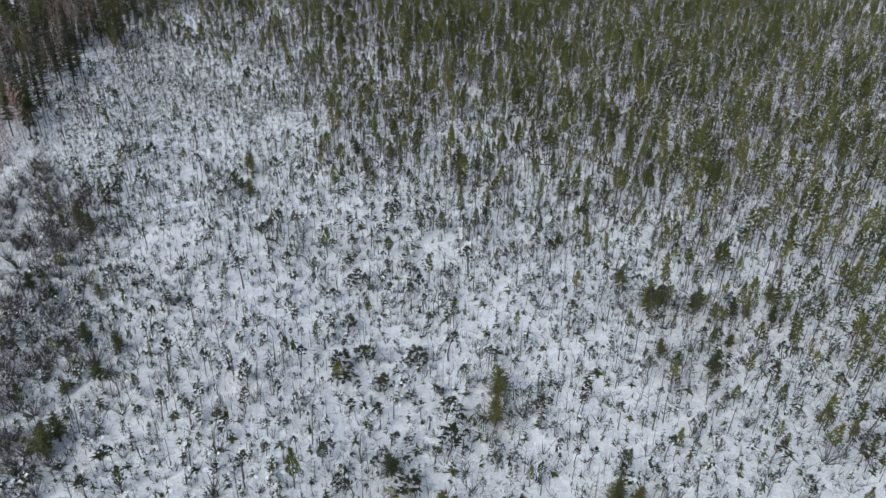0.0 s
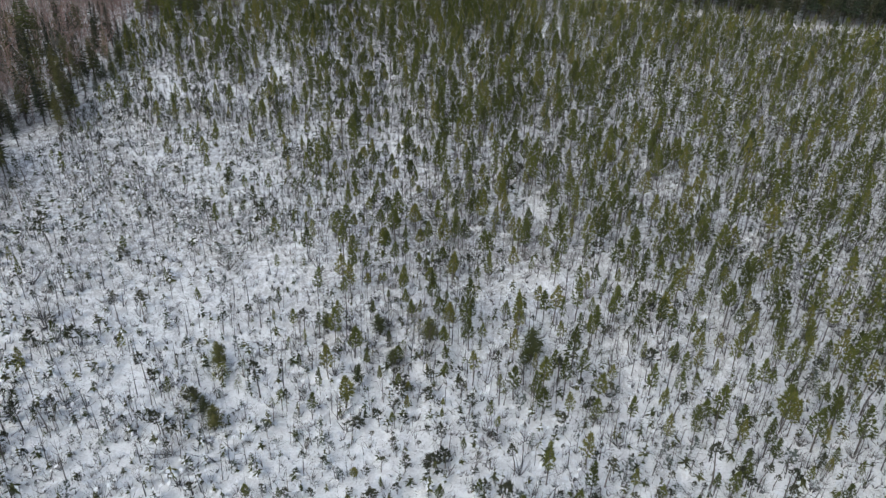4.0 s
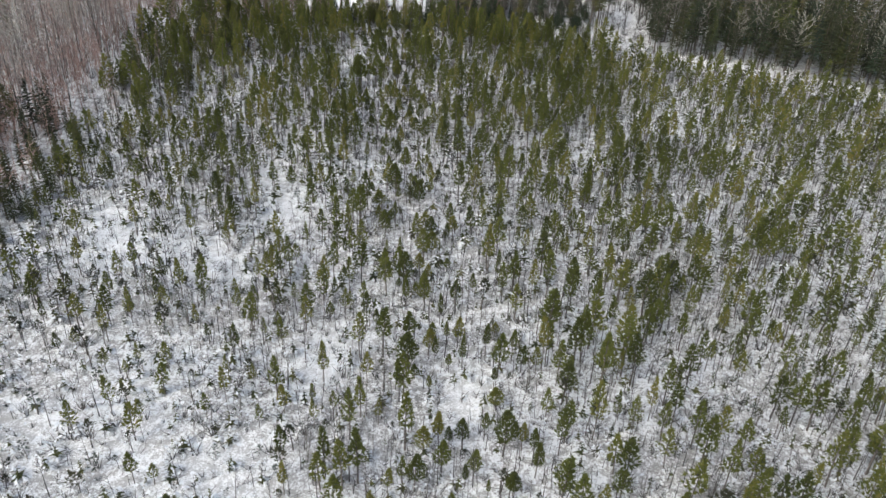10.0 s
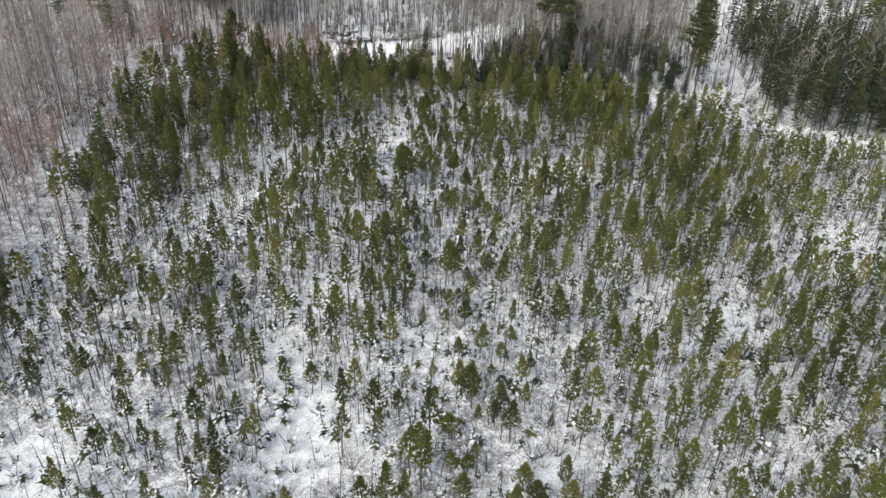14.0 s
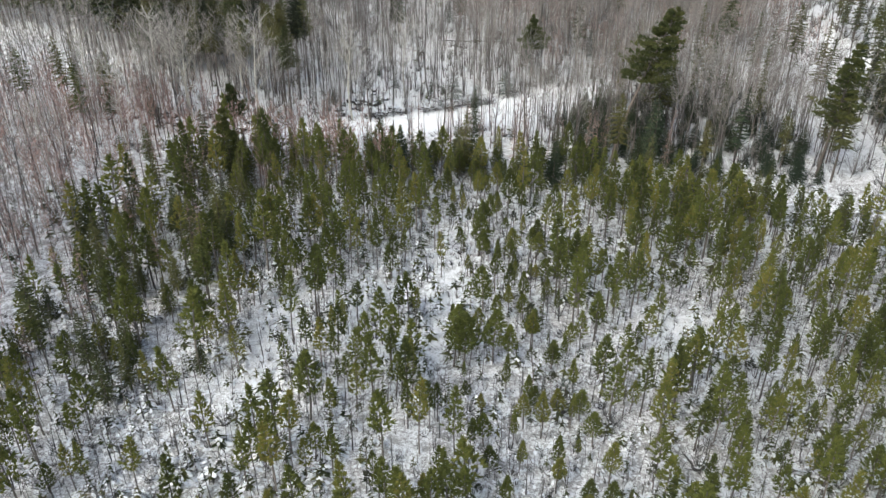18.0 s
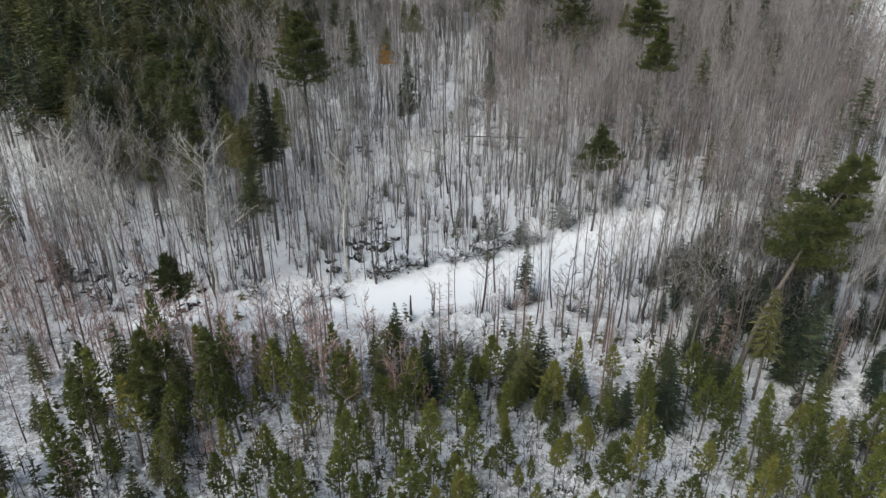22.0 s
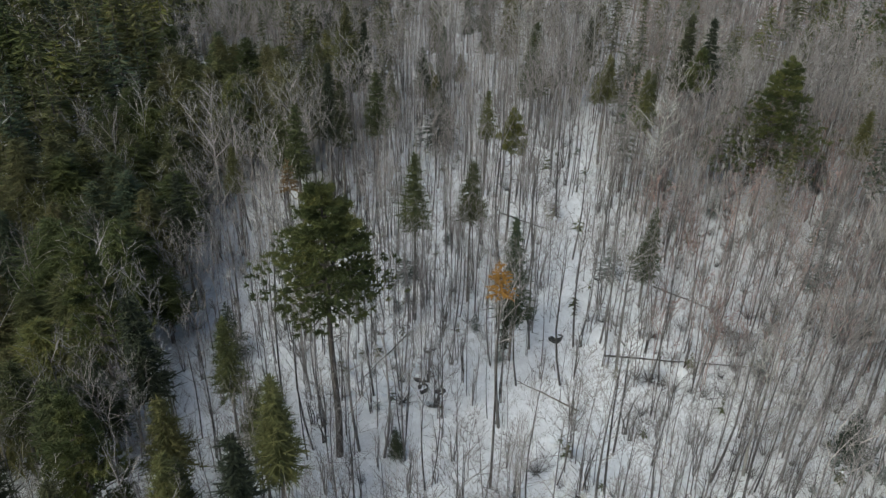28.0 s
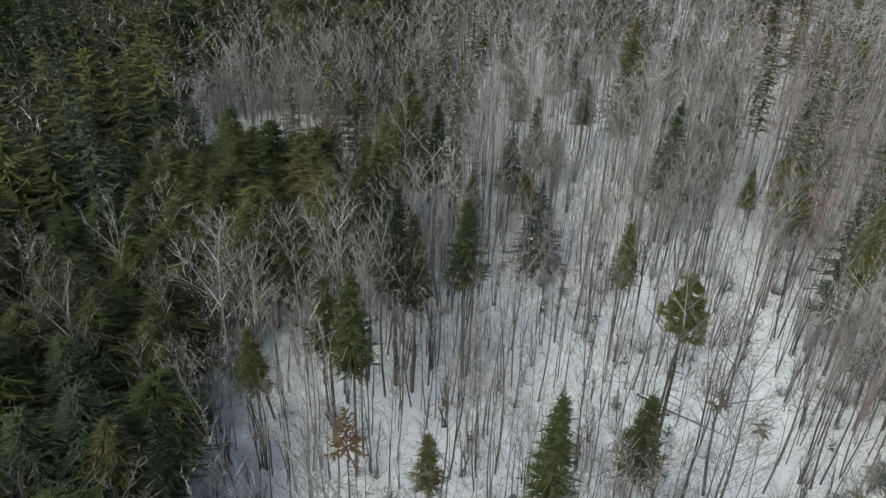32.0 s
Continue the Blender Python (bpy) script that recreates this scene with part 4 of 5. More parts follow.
BLOCK = [stand_tree(87, 20.0, 2.8, 0.28, 330, STAND, 1.0, 0.42, 9), stand_tree(88, 21.5, 2.9, 0.3, 340, STAND, 1.05, 0.42, 9), stand_tree(89, 19.0, 2.9, 0.4, 300, WHITE_PINE, 0.75, 0.42, 9), stand_tree(90, 18.5, 2.6, 0.35, 300, OLIVE, 0.85, 0.42, 9)]
LIGHT_BLOCK = [stand_tree(93, 20.0, 2.9, 0.3, 72, STAND, 1.0), stand_tree(94, 21.5, 3.0, 0.3, 72, STAND, 1.05), stand_tree(95, 19.0, 3.2, 0.45, 75, WHITE_PINE, 0.55), stand_tree(96, 18.5, 3.0, 0.4, 75, OLIVE, 0.55)]
block = sown(10, -235, -85, 265, 470, 2.9, lambda x, y: np.where(dark_block(x, y), np.interp(y, [265, 282, 316, 330, 400, 430], [0.92, 0.84, 0.84, 0.95, 0.95, 0.8]), 0), lambda x, y, r: (r.uniform(0.55, 1.05, len(x)), r.uniform(1.15, 1.6, len(x))))
close, rest = nearest(block, 300, [-100, -100, -100], [270, 310, 350])
scatter_things("tall_spruce", BLOCK, close, "tall dark spruce in a dense stand", "spruce tree", "tall spruces of the dark stand")
scatter_stuff("spruce_trees", LIGHT_BLOCK, rest, "tall dark spruces standing crown to crown", "spruce trees")


def mixed_chance(x, y):
    p = np.where((y > 300) & (x > -95), 0.035, 0)
    p = np.where((y > 338) & (x > -115), 0.15 + 0.1 * (x > -60) + 0.25 * patches(x, y, 0.05, 3.3) + 0.5 * np.exp(-np.abs(x + 104) / 12), p)
    p = np.where((x > 24) & (y > north(x) + 5), 0.35, p)
    p = np.where((x > -34) & (x <= 24) & (y > 251) & (y < 300), 0.17, p)
    p = np.where((x < west(y) - 8) & (y < 268) & (y > 60), 0.04, p)
    return p * (away(TRAIL, x, y) > trail_half(x) + 1)


wall = sown(21, 10, 150, 195, 330, 2.6, lambda x, y: np.where((x > 18) & (y > north(x) + 4) & (y < north(x) + 55), 0.92, 0), lambda x, y, r: (r.uniform(0.5, 0.9, len(x)), r.uniform(0.9, 1.3, len(x))))
brink = sown(23, -37, 4, 251, 283, 2.6, lambda x, y: np.where((away(TRAIL, x, y) > trail_half(x) + 1) & (x > -37 + (y - 251) * 0.25), 0.5, 0), lambda x, y, r: (r.uniform(0.45, 1.0, len(x)), r.uniform(0.9, 1.3, len(x))))
mix = sown(11, -200, 150, 60, 490, 3.2, mixed_chance, lambda x, y, r: (r.uniform(0.45, 0.95, len(x)), r.uniform(0.9, 1.3, len(x))))
close, rest = nearest(mix, 150, MID_X, MID_Y)
scatter_things("spruce_tree", FIRS, brink, "dark blue-green spruce beside the snowy trail", "spruce tree", "spruces by the trail")
scatter_things("fir_tree", BLOCK, close, "dark green fir among leafless hardwoods", "fir tree", "scattered firs in the hardwoods")
# shade of clouds beyond the brook is in the first two kinds' needle colour
scatter_stuff("spruce_forest", [stand_tree(99, 19.0, 2.6, 0.2, 70, SHADED_SPRUCE), stand_tree(100, 17.0, 2.7, 0.15, 70, SHADED_SPRUCE), stand_tree(101, 18.0, 2.8, 0.3, 70, FIR, 0.8)], wall, "dark spruce forest beyond the brook", "spruce trees")
scatter_stuff("far_conifers", LIGHT_BLOCK, rest, "dark conifers of the far forest", "conifer trees")

# small spruces that stand out: x, y, height
SINGLE = [(-64.9, 254, 6.75), (-51.2, 265.5, 7), (-27.9, 266.7, 10.2), (-30.5, 257, 10), (-33.7, 269.3, 6.8), (-20.9, 256.5, 13), (-69, 248.5, 9), (-64.8, 246.6, 10), (-60.3, 247.2, 10), (-55.7, 246.5, 9),
          (-51.7, 248, 10), (-49.3, 249.5, 10.5), (-44.8, 247.7, 9), (-40.9, 246, 9.5), (-36.9, 246.6, 9.5), (-29.7, 266.5, 9), (-32.2, 257.6, 9), (-21, 260.5, 11), (-35.2, 269, 7), (-16, 287, 14), (-18.5, 278, 13), (-19, 267.5, 13), (-35, 262, 7), (-24, 263, 9),
          (-109, 261, 11), (-29.2, 257.3, 14), (-3.1, 260.3, 7.5), (-26.4, 261.8, 12), (-28.9, 270.7, 13), (-32, 267, 10), (-81.6, 290.6, 6.5), (-73.3, 285.1, 5.5), (-100.2, 298.8, 8.7), (-43.4, 294.9, 11), (-61.2, 278.7, 5.5), (-85.9, 334.9, 12.5), (-59, 279.5, 4.5), (-79, 272, 5), (-31.3, 273.2, 6.5), (-33.2, 271.4, 6)]
scatter_things("spruce_tree", FIRS, [(x, y, h / 10.5, 1.0, x) for x, y, h in SINGLE], "dark green spruce standing apart in the snow", "spruce tree", "single spruces")

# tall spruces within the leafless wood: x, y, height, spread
# the third kind takes the shade-darkened needles for variety
SPIRES = [stand_tree(97, 20.0, 2.1, 0.56, 220, None, 0.9, 0.42, 9), stand_tree(98, 20.0, 2.3, 0.6, 220, OLIVE, 0.85, 0.42, 9), stand_tree(197, 20.0, 2.0, 0.52, 230, SHADED_SPRUCE, 0.95, 0.4, 9)]
TALL_ONES = [(-83.3, 305.6, 18.5, 0.95), (-78, 308.2, 16.3, 0.95), (-96.4, 320.1, 19, 0.95), (-90.9, 321.6, 19, 1.05), (-104.5, 311.9, 17, 0.95), (-94.9, 319.6, 18, 0.95), (-97.4, 312.2, 20, 0.95), (-99.8, 314.3, 20, 0.95), (-96.3, 334.7, 18, 0.9),
             (-100.6, 333, 18, 0.95), (-92.5, 333.6, 14, 0.95), (-54.3, 333.5, 21, 0.95), (-58.9, 328, 16, 0.9), (-63.6, 336.8, 16, 0.9), (-52.1, 332.7, 21, 0.95), (-78.4, 325.3, 15, 0.95), (-63.8, 332.4, 18, 1.0), (-18.1, 318.8, 18, 0.9), (-60.1, 325.6, 18, 0.9),
             (-35.5, 324.1, 18, 0.9), (-8.9, 329.2, 18, 0.9), (-86.8, 280.4, 21, 0.95), (-88.5, 271.8, 23, 1.2), (-86.1, 273.6, 24, 1.0), (-84.7, 265.2, 18.5, 1.2), (-90.8, 307.5, 14.5, 0.95), (-106.5, 304.1, 17, 0.9), (-88.6, 283.2, 18, 0.95), (-92.5, 277.5, 19, 0.95), (-73.2, 297, 13, 0.5),
             (-92, 276, 19, 1.0), (-95, 281, 20, 1.1), (-97.5, 274, 18, 1.1), (-101, 279, 20, 1.15), (-90.3, 284.5, 17, 0.9), (-99, 285, 21, 1.1), (-95, 270.5, 17, 1.0), (-102, 272, 18, 1.1), (-105.5, 276.5, 19, 1.2), (-94, 287.5, 18, 0.9), (-107, 282, 20, 1.2)]
scatter_things("spruce_tree", SPIRES, [(x, y, h / 18.4, w, x * 1.3) for x, y, h, w in TALL_ONES], "tall slender spruce among leafless trees", "spruce tree", "single spruces")

# young firs that the snow has dusted grey
FROST_FIRS = [spruce(181, 6.0, 1.5, 0.1, 16, 9, FROSTED_NEEDLES, 0.3, 6, 0.06), spruce(182, 5.0, 1.6, 0.08, 14, 9, FROSTED_NEEDLES, 0.35, 6, 0.06), spruce(183, 7.0, 1.4, 0.15, 18, 8, FROSTED_NEEDLES, 0.25, 6, 0.06)]


def frost_chance(x, y):
    p = np.where((x > -50) & (x < -8) & (y > 276) & (y < 312), 0.26, 0.0)
    p = np.where((x > -66) & (x < -20) & (y >= 312) & (y < 335), 0.2, p)
    p = np.where((x > -95) & (x < -66) & (y > 296) & (y < 322), 0.1, p)
    p = np.where((x > -70) & (x < -50) & (y > 272) & (y < 282), 0.3, p)
    return p * (0.3 + 1.0 * patches(x, y, 0.18, 5.5)) * (away(TRAIL, x, y) > trail_half(x) + 1.5) * (away(LANE, x, y) > 2)


dusted = sown(28, -96, -8, 270, 336, 2.6, frost_chance, lambda x, y, r: (r.uniform(0.4, 1.2, len(x)), r.uniform(0.9, 1.3, len(x))))
scatter_things("fir_tree", FROST_FIRS, dusted, "young fir dusted grey with snow under leafless trees", "fir tree", "snow-dusted young firs")

# rusty withered conifers
scatter_things("withered_tree", [spruce(91, 23.0, 1.1, 0.87, 9, 9, ORANGE, fine=6, stem=0.06), spruce(92, 20.0, 1.1, 0.82, 9, 8, RUST, fine=6, stem=0.07)],
               [(-73.3, 289, 1.05, 1.0, 0), (-94.6, 303.3, 1.02, 1.0, 1)],
               "withered conifer with rust-brown needles", "conifer tree", "withered conifers")

# ---- the big white pines ----
GREAT = [(-86.6, 290.4, 28.6, 6.2, 11.6, 0, 101), (-45.4, 324.4, 21.5, 7.2, 15, 0.5, 102), (-74.7, 317.6, 17.8, 2.0, 5.2, 0, 114), (-33.4, 312.2, 24.5, 4.8, 9, 0, 116), (-27.6, 256, 27.4, 4.7, 12.5, 7.2, 103), (4, 254.5, 23, 4.4, 13, 1.5, 117), (-53.4, 329.2, 19.2, 2.0, 5.5, 0, 104), (-32.9, 296.7, 24.5, 3.4, 7, 0, 105),
         (-90.3, 254.4, 11, 2.7, 6, 0, 106), (-85, 240.5, 13.5, 2.6, 10, 0.3, 108), (-106, 290, 22, 3.8, 12, 0, 110), (-99, 278, 21, 3.4, 12, 0, 111), (-25, 345, 24, 4.0, 10, 0, 112), (-42, 280.9, 17.5, 3.3, 7, 0, 113)]
for spot in GREAT:
    plant_white_pine(*spot)

# ---- shrubs under the hardwoods and along the trail ----
SHRUBS = [shrub(111), shrub(112, 3.2, 30), shrub(113, 2.0, 22, GREY_BARK), shrub(114, 3.8, 26, GREY_BARK)]


def shrub_chance(x, y):
    p = np.where((y > north(x) + 2) & (x < 30), 0.34, 0.0)
    p = np.where(y > 290, 0.22 + 0.5 * (x > -62), p)
    side = away(TRAIL, x, y) - trail_half(x)
    p = np.where((side > 0) & (side < 6), 0.5, p)
    p = np.where((x < west(y)) & (x > west(y) - 30), 0.35, p)
    p = np.where(inside(x, y), np.where((x < west(y) + 14) & (y < 80), 0.75, 0.10), p)
    return np.where(side < 0.3, 0, p * (0.4 + 0.9 * patches(x, y, 0.2, 5.0))) * np.clip((away(LANE, x, y) - 0.5) / 2, 0.1, 1)


shrubs = sown(12, -125, 60, 10, 350, 2.1, shrub_chance, lambda x, y, r: (r.uniform(0.5, 1.15, len(x)), r.uniform(0.8, 1.3, len(x))))
far_side = shrubs[:, 1] > 245
close, rest = nearest(shrubs[far_side], 200, MID_X, MID_Y)
scatter_things("shrub", SHRUBS, close, "grey leafless shrub of many thin stems in snow", "shrub", "leafless shrubs")
scatter_stuff("shrubs", SHRUBS, np.concatenate([rest, shrubs[~far_side]]), "grey leafless undergrowth in the snow", "shrubs")

scrub = sown(24, -66, -26, 22, 84, 1.7, lambda x, y: np.clip((west(y) + 11 - x) / 6, 0, 1) * (0.35 + 0.6 * patches(x, y, 0.2, 2.6)), lambda x, y, r: (r.uniform(0.6, 1.15, len(x)), r.uniform(0.9, 1.3, len(x))))
scatter_stuff("scrub", [shrub(151, 2.6, 40), shrub(152, 3.0, 44, GREY_BARK)], scrub, "dense grey leafless scrub at the bog's edge", "scrub")


def snowy_shrub(seed, h=1.3):
    """A low bush bowed by snow."""
    s, sn = Soup(seed), Soup(seed + 1)
    for _ in range(46):
        w = s.rng.uniform(0, 6.28)
        out = Vector((math.cos(w), math.sin(w), 0)) * s.rng.uniform(0.2, 0.9)
        tip = Vector((out.x * 1.2, out.y * 1.2, s.rng.uniform(0.35, 1.0) * (1.2 - out.length * 0.7))) * h
        s.blade((0, 0, 0), tip, 0.06)
        if s.rng.random() < 0.6:
            sn.leaf(tip * 0.7, tip * 1.02, 0.15 * h)
            sn.v[-1] = tuple(Vector(sn.v[-1]) + Vector((0, 0, 0.05)))
    return {"bush": (*s.data(), DEAD_TWIG), "snow": (*sn.data(), CAP)}


rng = random.Random(77)
bank = []
for _ in range(70):
    u = rng.random()
    bank.append((-71 + 22 * u + rng.gauss(0, 1), 266.8 + 11 * u + abs(rng.gauss(0, 1.4)), rng.uniform(0.5, 1.2), 1.1, rng.uniform(0, 6)))
for cx, cy, n in ((-75, 262, 6), (-100, 257, 8), (-41, 286.5, 6), (-60, 253.5, 4), (-35, 264, 6), (-84, 300, 6), (-60, 303, 6), (-52, 307, 6)):
    for _ in range(n):
        bank.append((rng.gauss(cx, 2.2), rng.gauss(cy, 1.4), rng.uniform(0.5, 1.1), 1.1, rng.uniform(0, 6)))
scatter_things("snowy_shrub", [snowy_shrub(141), snowy_shrub(142, 1.0), snowy_shrub(143, 1.6)], bank, "low shrub bowed under fresh snow beside the trail", "shrub", "snowy shrubs along the trail")
scatter_things("shrub", [shrub(144, 2.6, 60, GREY_BARK), shrub(145, 2.2, 50)], [(-52.6, 262.4, 1.0, 1.4, 0), (-50.8, 263.5, 0.9, 1.5, 2), (-49.6, 264.6, 0.7, 1.3, 1), (-45.4, 263.4, 0.9, 1.2, 4), (-58.4, 254.6, 1.1, 1.2, 5), (-57.0, 254.0, 1.1, 1.2, 3), (-60.5, 253.5, 1.0, 1.1, 2)],
               "dense grey shrub of thin stems by the trail", "shrub", "leafless shrubs")


# ---- rocks, each with its cap of snow ----
def rock(seed):
    rng = random.Random(seed)
    bm = bmesh.new()
    bmesh.ops.create_icosphere(bm, subdivisions=2, radius=0.5)
    k = Vector((rng.random() * 9, rng.random() * 9, 1))
    for v in bm.verts:
        v.co *= 1 + 0.6 * noise.noise(v.co * 2.2 + k) + 0.2 * noise.noise(v.co * 6 + k)
        v.co = Vector((v.co.x * 1.25, v.co.y, v.co.z * 0.7))
    top = bm.copy()
    body = mesh_of("stone", [v.co[:] for v in bm.verts], [[v.index for v in f.verts] for f in bm.faces], [ROCK])
    gone = [f for f in top.faces if f.normal.z < 0.78 + 0.3 * noise.noise(f.calc_center_median() * 3 + k)]
    bmesh.ops.delete(top, geom=gone, context="FACES")
    top.verts.index_update()
    for v in top.verts:
        v.co += Vector((0, 0, 0.06))
    skirt = [e for e in top.edges if e.is_boundary]
    grown = bmesh.ops.extrude_edge_only(top, edges=skirt)["geom"]
    for v in grown:
        if isinstance(v, bmesh.types.BMVert):
            v.co.z -= 0.10
    bmesh.ops.triangulate(top, faces=top.faces[:])
    top.verts.index_update()
    cap = mesh_of("snow_cap", [v.co[:] for v in top.verts], [[v.index for v in f.verts] for f in top.faces], [CAP], smooth=True)
    bm.free(), top.free()
    return body, cap


ROCKS = [rock(s) for s in (3, 4, 6, 8)]
first_rock = {}


def put_rock(i, x, y, size):
    k = i % len(ROCKS)
    m = placed(x, y, size, 1.0, i * 1.9, 0.0)
    if k in first_rock:
        copy_thing(first_rock[k], m)
        return
    top = tagged(new("rock"), "dark wet rock with a cap of snow", "rock", "snow-capped rocks")
    stone = new("stone", ROCKS[k][0])
    stone.parent = top
    tagged(new("snow_cap", ROCKS[k][1]), "cap of settled snow").parent = stone
    top.matrix_basis = m
    first_rock[k] = top


rng = random.Random(31)
count = 0
for cx, cy, r, n in ((-109, 262, 3.5, 16), (-100.5, 262, 3, 14), (-92, 259, 2, 6), (-75.3, 270, 1.3, 5), (-74.7, 278.5, 1.4, 5), (-69, 269, 1.6, 10), (-58.7, 274.5, 1.5, 4), (-70, 274, 2, 6), (-84, 302, 2, 5), (-81, 297, 2, 4), (-73.5, 274, 1.6, 10), (-75.5, 267.5, 1.2, 5)):
    for _ in range(n):
        put_rock(count, rng.gauss(cx, r), rng.gauss(cy, r * 0.6), rng.uniform(0.6, 1.7))
        count += 1
for i in range(46):
    u = i / 45
    px = -27 + u * 80
    py = float(np.interp(px, [p[0] for p in DITCH], [p[1] for p in DITCH]))
    put_rock(count, px + rng.gauss(0, 0.5), py + rng.gauss(0, 0.4), rng.uniform(0.5, 1.2))
    count += 1

put_rock(count, -68.3, 304.9, 1.2)
put_rock(count + 1, -64.0, 312.9, 1.0)

# the brook along the plantation's north side
bx = np.linspace(-27, 140, 120)
by = np.interp(bx, [p[0] for p in DITCH], [p[1] for p in DITCH])
w = 0.38 + 0.22 * np.sin(bx * 0.9) + 0.1 * np.sin(bx * 2.3)
bz = height(bx, by) + 0.08
strip = np.stack([np.stack([bx, by * LONG - w, bz], 1), np.stack([bx, by * LONG + w, bz], 1)], 1).reshape(-1, 3)
fi = np.arange(len(bx) - 1) * 2
WATER, wt, wb = material("dark_water", 0.08)
wb.inputs["Base Color"].default_value = (0.015, 0.016, 0.016, 1)
brook = mesh_of("brook", strip, np.stack([fi, fi + 2, fi + 3, fi + 1], 1), [WATER])
tagged(new("brook", brook), "narrow dark brook between snowy banks", "brook", kind="structure")


# ---- fallen and leaning trunks ----
def fallen(name, a, b, girth, skin, label, snowy=True, boughs=7):
    rng = random.Random(int(abs(a[0]) * 7))
    za, zb = float(height(a[0], a[1])), float(height(b[0], b[1]))
    pa, pb = Vector((a[0], a[1] * LONG, za + a[2])), Vector((b[0], b[1] * LONG, zb + b[2]))
    base = Vector((a[0], a[1] * LONG, za))
    s = Soup(int(abs(b[0]) * 3))
    pts = [pa.lerp(pb, k / 5) - base + Vector((rng.gauss(0, 0.05), rng.gauss(0, 0.05), 0)) for k in range(6)]
    s.tube(pts, [girth * (1 - 0.13 * k) for k in range(6)], 7)
    for _ in range(boughs):
        p = along(pts, rng.uniform(0.35, 0.98))
        d = Vector((rng.gauss(0, 1), rng.gauss(0, 1), rng.uniform(0.1, 0.9))).normalized() * rng.uniform(0.6, 1.8)
        s.tube([p, p + d], [girth * 0.25, 0.012], 3)
    v, f = s.data()
    top = tagged(new(name), label, "fallen tree" if a[2] < 1 and b[2] < 1 else "leaning tree")
    top.location = base
    ob = new("trunk", mesh_of("trunk", v, f, [skin]))
    ob.parent = top
    if snowy:
        c = Soup(4)
        c.tube([p + Vector((0, 0, girth * 0.75 * (1 - 0.13 * k))) for k, p in enumerate(pts)], [girth * 0.6 * (1 - 0.13 * k) for k in range(6)], 6)
        v, f = c.data()
        cap = new("snow_cap", mesh_of("snow_cap", v, f, [CAP], smooth=True))
        cap.parent = ob


fallen("fallen_log", (-63.5, 303.2, 0.25), (-47.8, 303.1, 0.35), 0.17, GREY_BARK, "long fallen grey log across the snowy wood")
fallen("fallen_log", (-83, 302.8, 0.9), (-87, 297.0, 0.2), 0.17, GREY_BARK, "fallen grey trunk propped on the rocks")
fallen("fallen_log", (-66, 297, 0.25), (-72, 299.5, 0.25), 0.15, DARK_BARK, "dark fallen log half covered by snow")
fallen("fallen_log", (-58, 312, 0.2), (-52, 309, 0.4), 0.16, DARK_BARK, "dark fallen log half covered by snow")
fallen("fallen_log", (-76, 322, 0.3), (-69, 319, 0.3), 0.15, GREY_BARK, "fallen grey log lying in the snow")
fallen("fallen_log", (-34, 184, 0.2), (-30.5, 186, 0.2), 0.12, GREY_BARK, "thin fallen log in a plantation clearing")
fallen("leaning_birch", (-89.5, 303.5, 0.1), (-98.6, 303.6, 15.0), 0.19, PALE_BARK, "broken pale birch leaning through the wood", False, 5)
fallen("leaning_birch", (-90.2, 304.8, 0.1), (-97.0, 304.4, 12.0), 0.13, PALE_BARK, "broken pale birch leaning through the wood", False, 5)
fallen("leaning_birch", (26.8, 128.5, 0.1), (27.6, 131, 5.2), 0.09, PALE_BARK, "pale broken birch stem among young pines", False, 3)


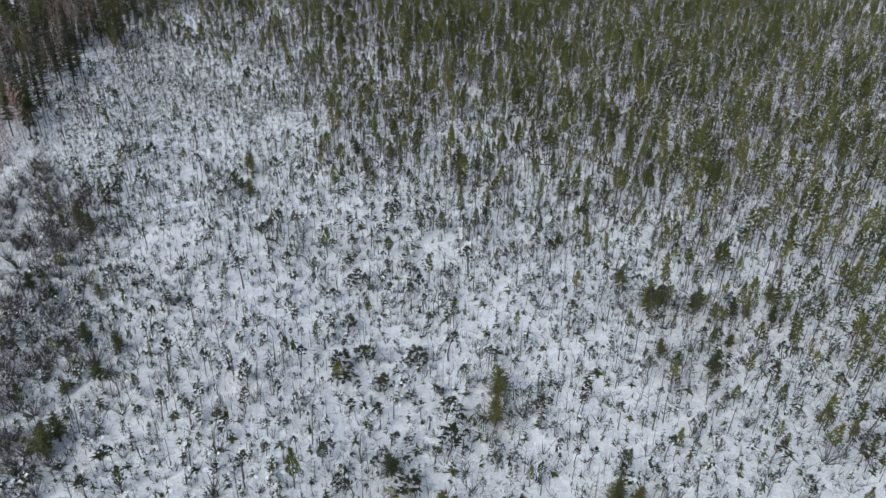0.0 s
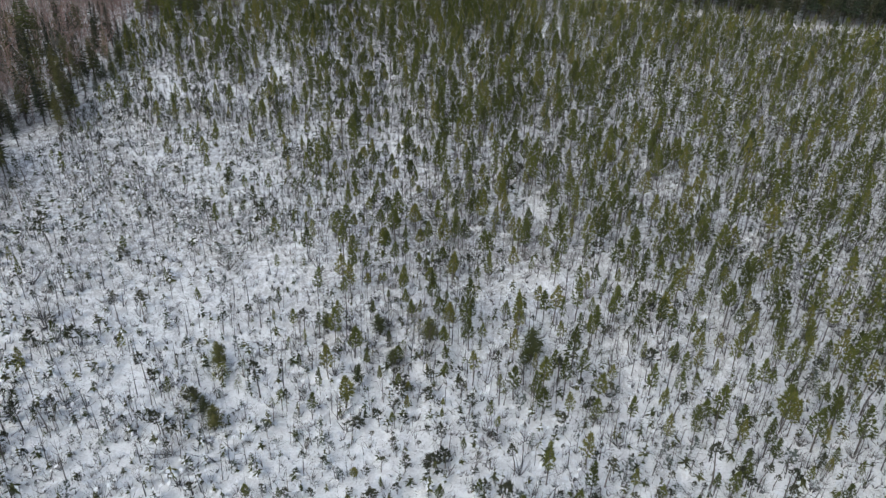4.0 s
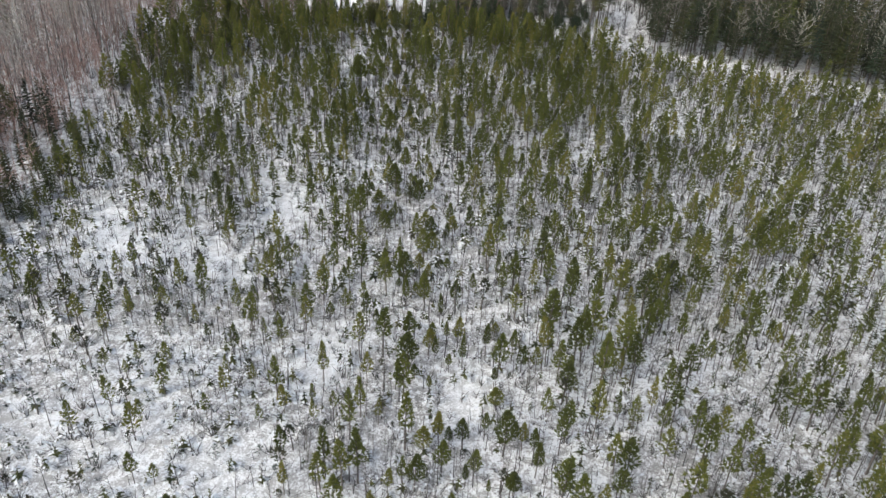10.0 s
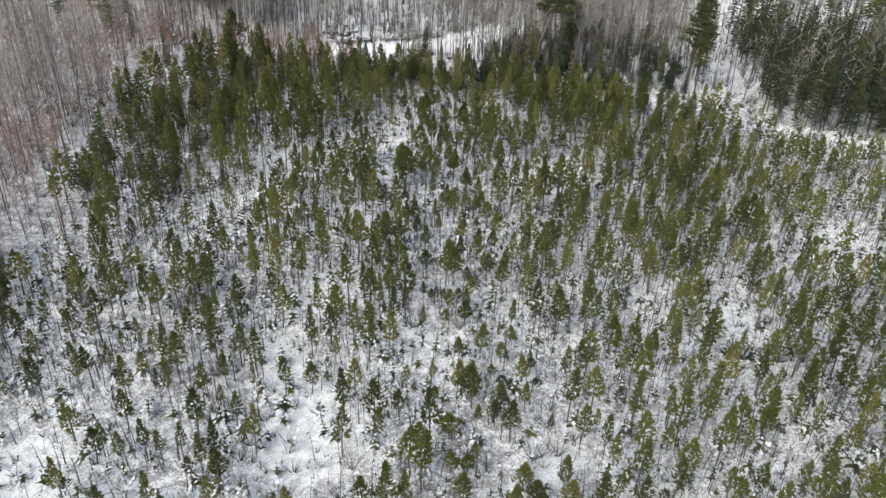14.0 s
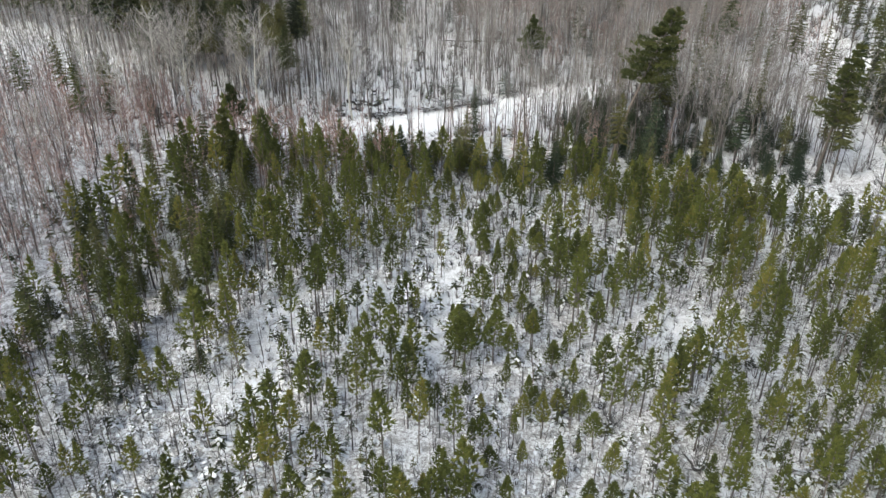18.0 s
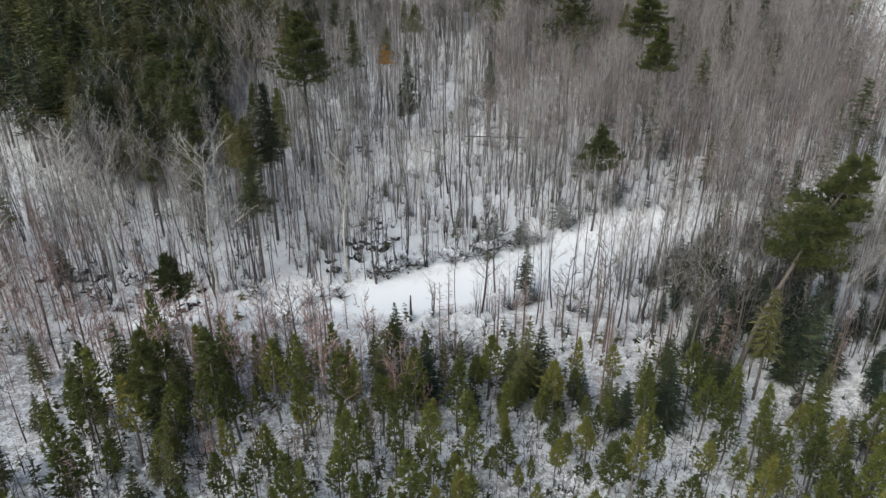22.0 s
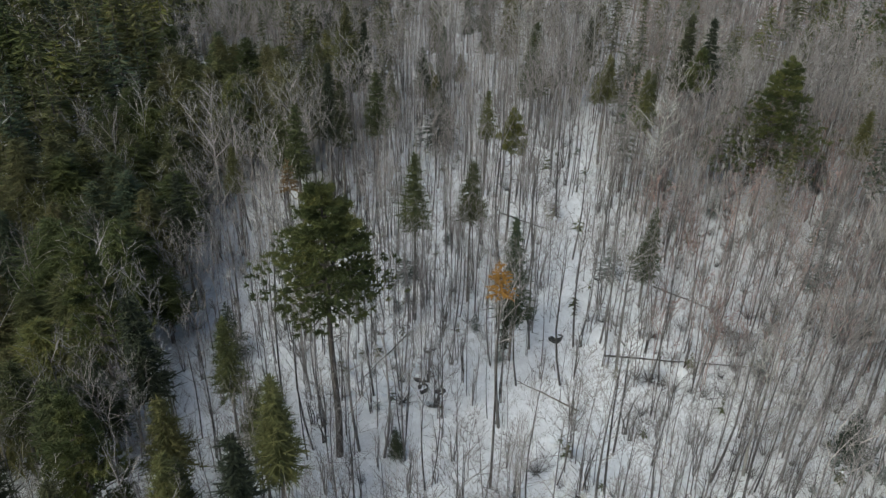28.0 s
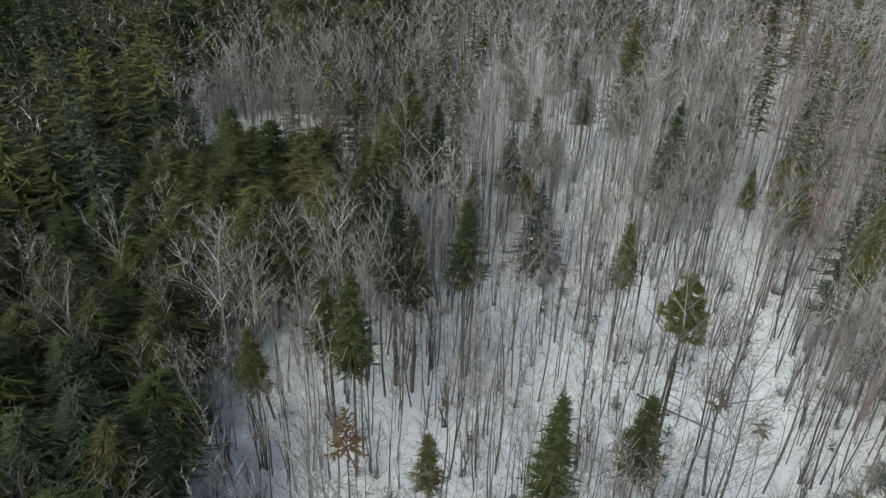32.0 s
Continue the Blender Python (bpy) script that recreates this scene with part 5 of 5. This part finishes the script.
def snag(x, y, h, girth, label):
    rng = random.Random(int(abs(x * 10)))
    s = Soup(int(abs(y)))
    pts = bent(rng, h, 0.15, 4)
    s.tube(pts, [girth, girth * 0.95, girth * 0.85, girth * 0.7, girth * 0.4], 6)
    v, f = s.data()
    top = tagged(new("dead_stub"), label, "tree stub")
    top.matrix_basis = placed(x, y)
    new("trunk", mesh_of("trunk", v, f, [DARK_BARK])).parent = top


snag(-64.3, 259.3, 4.0, 0.16, "broken dark tree stub beside the trail")
snag(-79, 257.2, 1.2, 0.2, "short broken stump at the trail's edge")
snag(-95.5, 287, 5.0, 0.14, "broken dark tree stub in the spruces")

# dark-stemmed trees that stand along the trail: x, y, height
TRAIL_TREES = [(-56.1, 261.3, 14), (-54.8, 265.5, 13), (-42, 262.7, 13), (-38.4, 266.6, 14), (-89.7, 261.5, 17), (-70, 265.6, 17), (-85.2, 263.9, 15), (-33.2, 275.6, 13), (-29.1, 284.5, 14), (-75, 248.6, 14), (-29.1, 255.5, 17), (-43.4, 263.5, 11), (-37.8, 262, 11), (-39.8, 284.8, 15), (-43.8, 283.5, 13),
               (-46.5, 258, 14), (-42, 256.5, 15), (-36.2, 259.5, 15), (-30.5, 262.5, 16), (-33.5, 252.5, 15), (-24, 257, 17), (-27.5, 261, 15), (-22, 262, 16), (-40, 261, 13), (-75, 251.5, 13), (-72.8, 250.5, 14), (-79, 253, 12), (-34, 272, 13)]
DARK_HARD = [bare_tree(121, 14.0, 0.16, 0.35, 13, 6, 0.26, 1.1, DARK_BARK, GREY_BARK, 0.04), bare_tree(122, 15.0, 0.15, 0.3, 14, 6, 0.25, 1.3, DARK_BARK, GREY_BARK, 0.04)]
scatter_things("bare_tree", DARK_HARD, [(x, y, h / 14.5, 1.0, y) for x, y, h in TRAIL_TREES], "dark-stemmed leafless tree beside the snowy trail", "tree", "dark-stemmed trees along the trail")

# a dead conifer hung with snow
ghost = bare_tree(131, 9.0, 0.1, 0.15, 22, 5, 0.25, 0.35, PALE_BARK, CAP, 0.07)
make_thing("dead_tree", ghost, "dead conifer with branches white with snow", "tree").matrix_basis = placed(-108, 298)
make_thing("dead_tree", bare_tree(132, 8.0, 0.1, 0.15, 20, 5, 0.25, 0.35, PALE_BARK, CAP, 0.07), "dead conifer with branches white with snow", "tree").matrix_basis = placed(-104, 293.5)
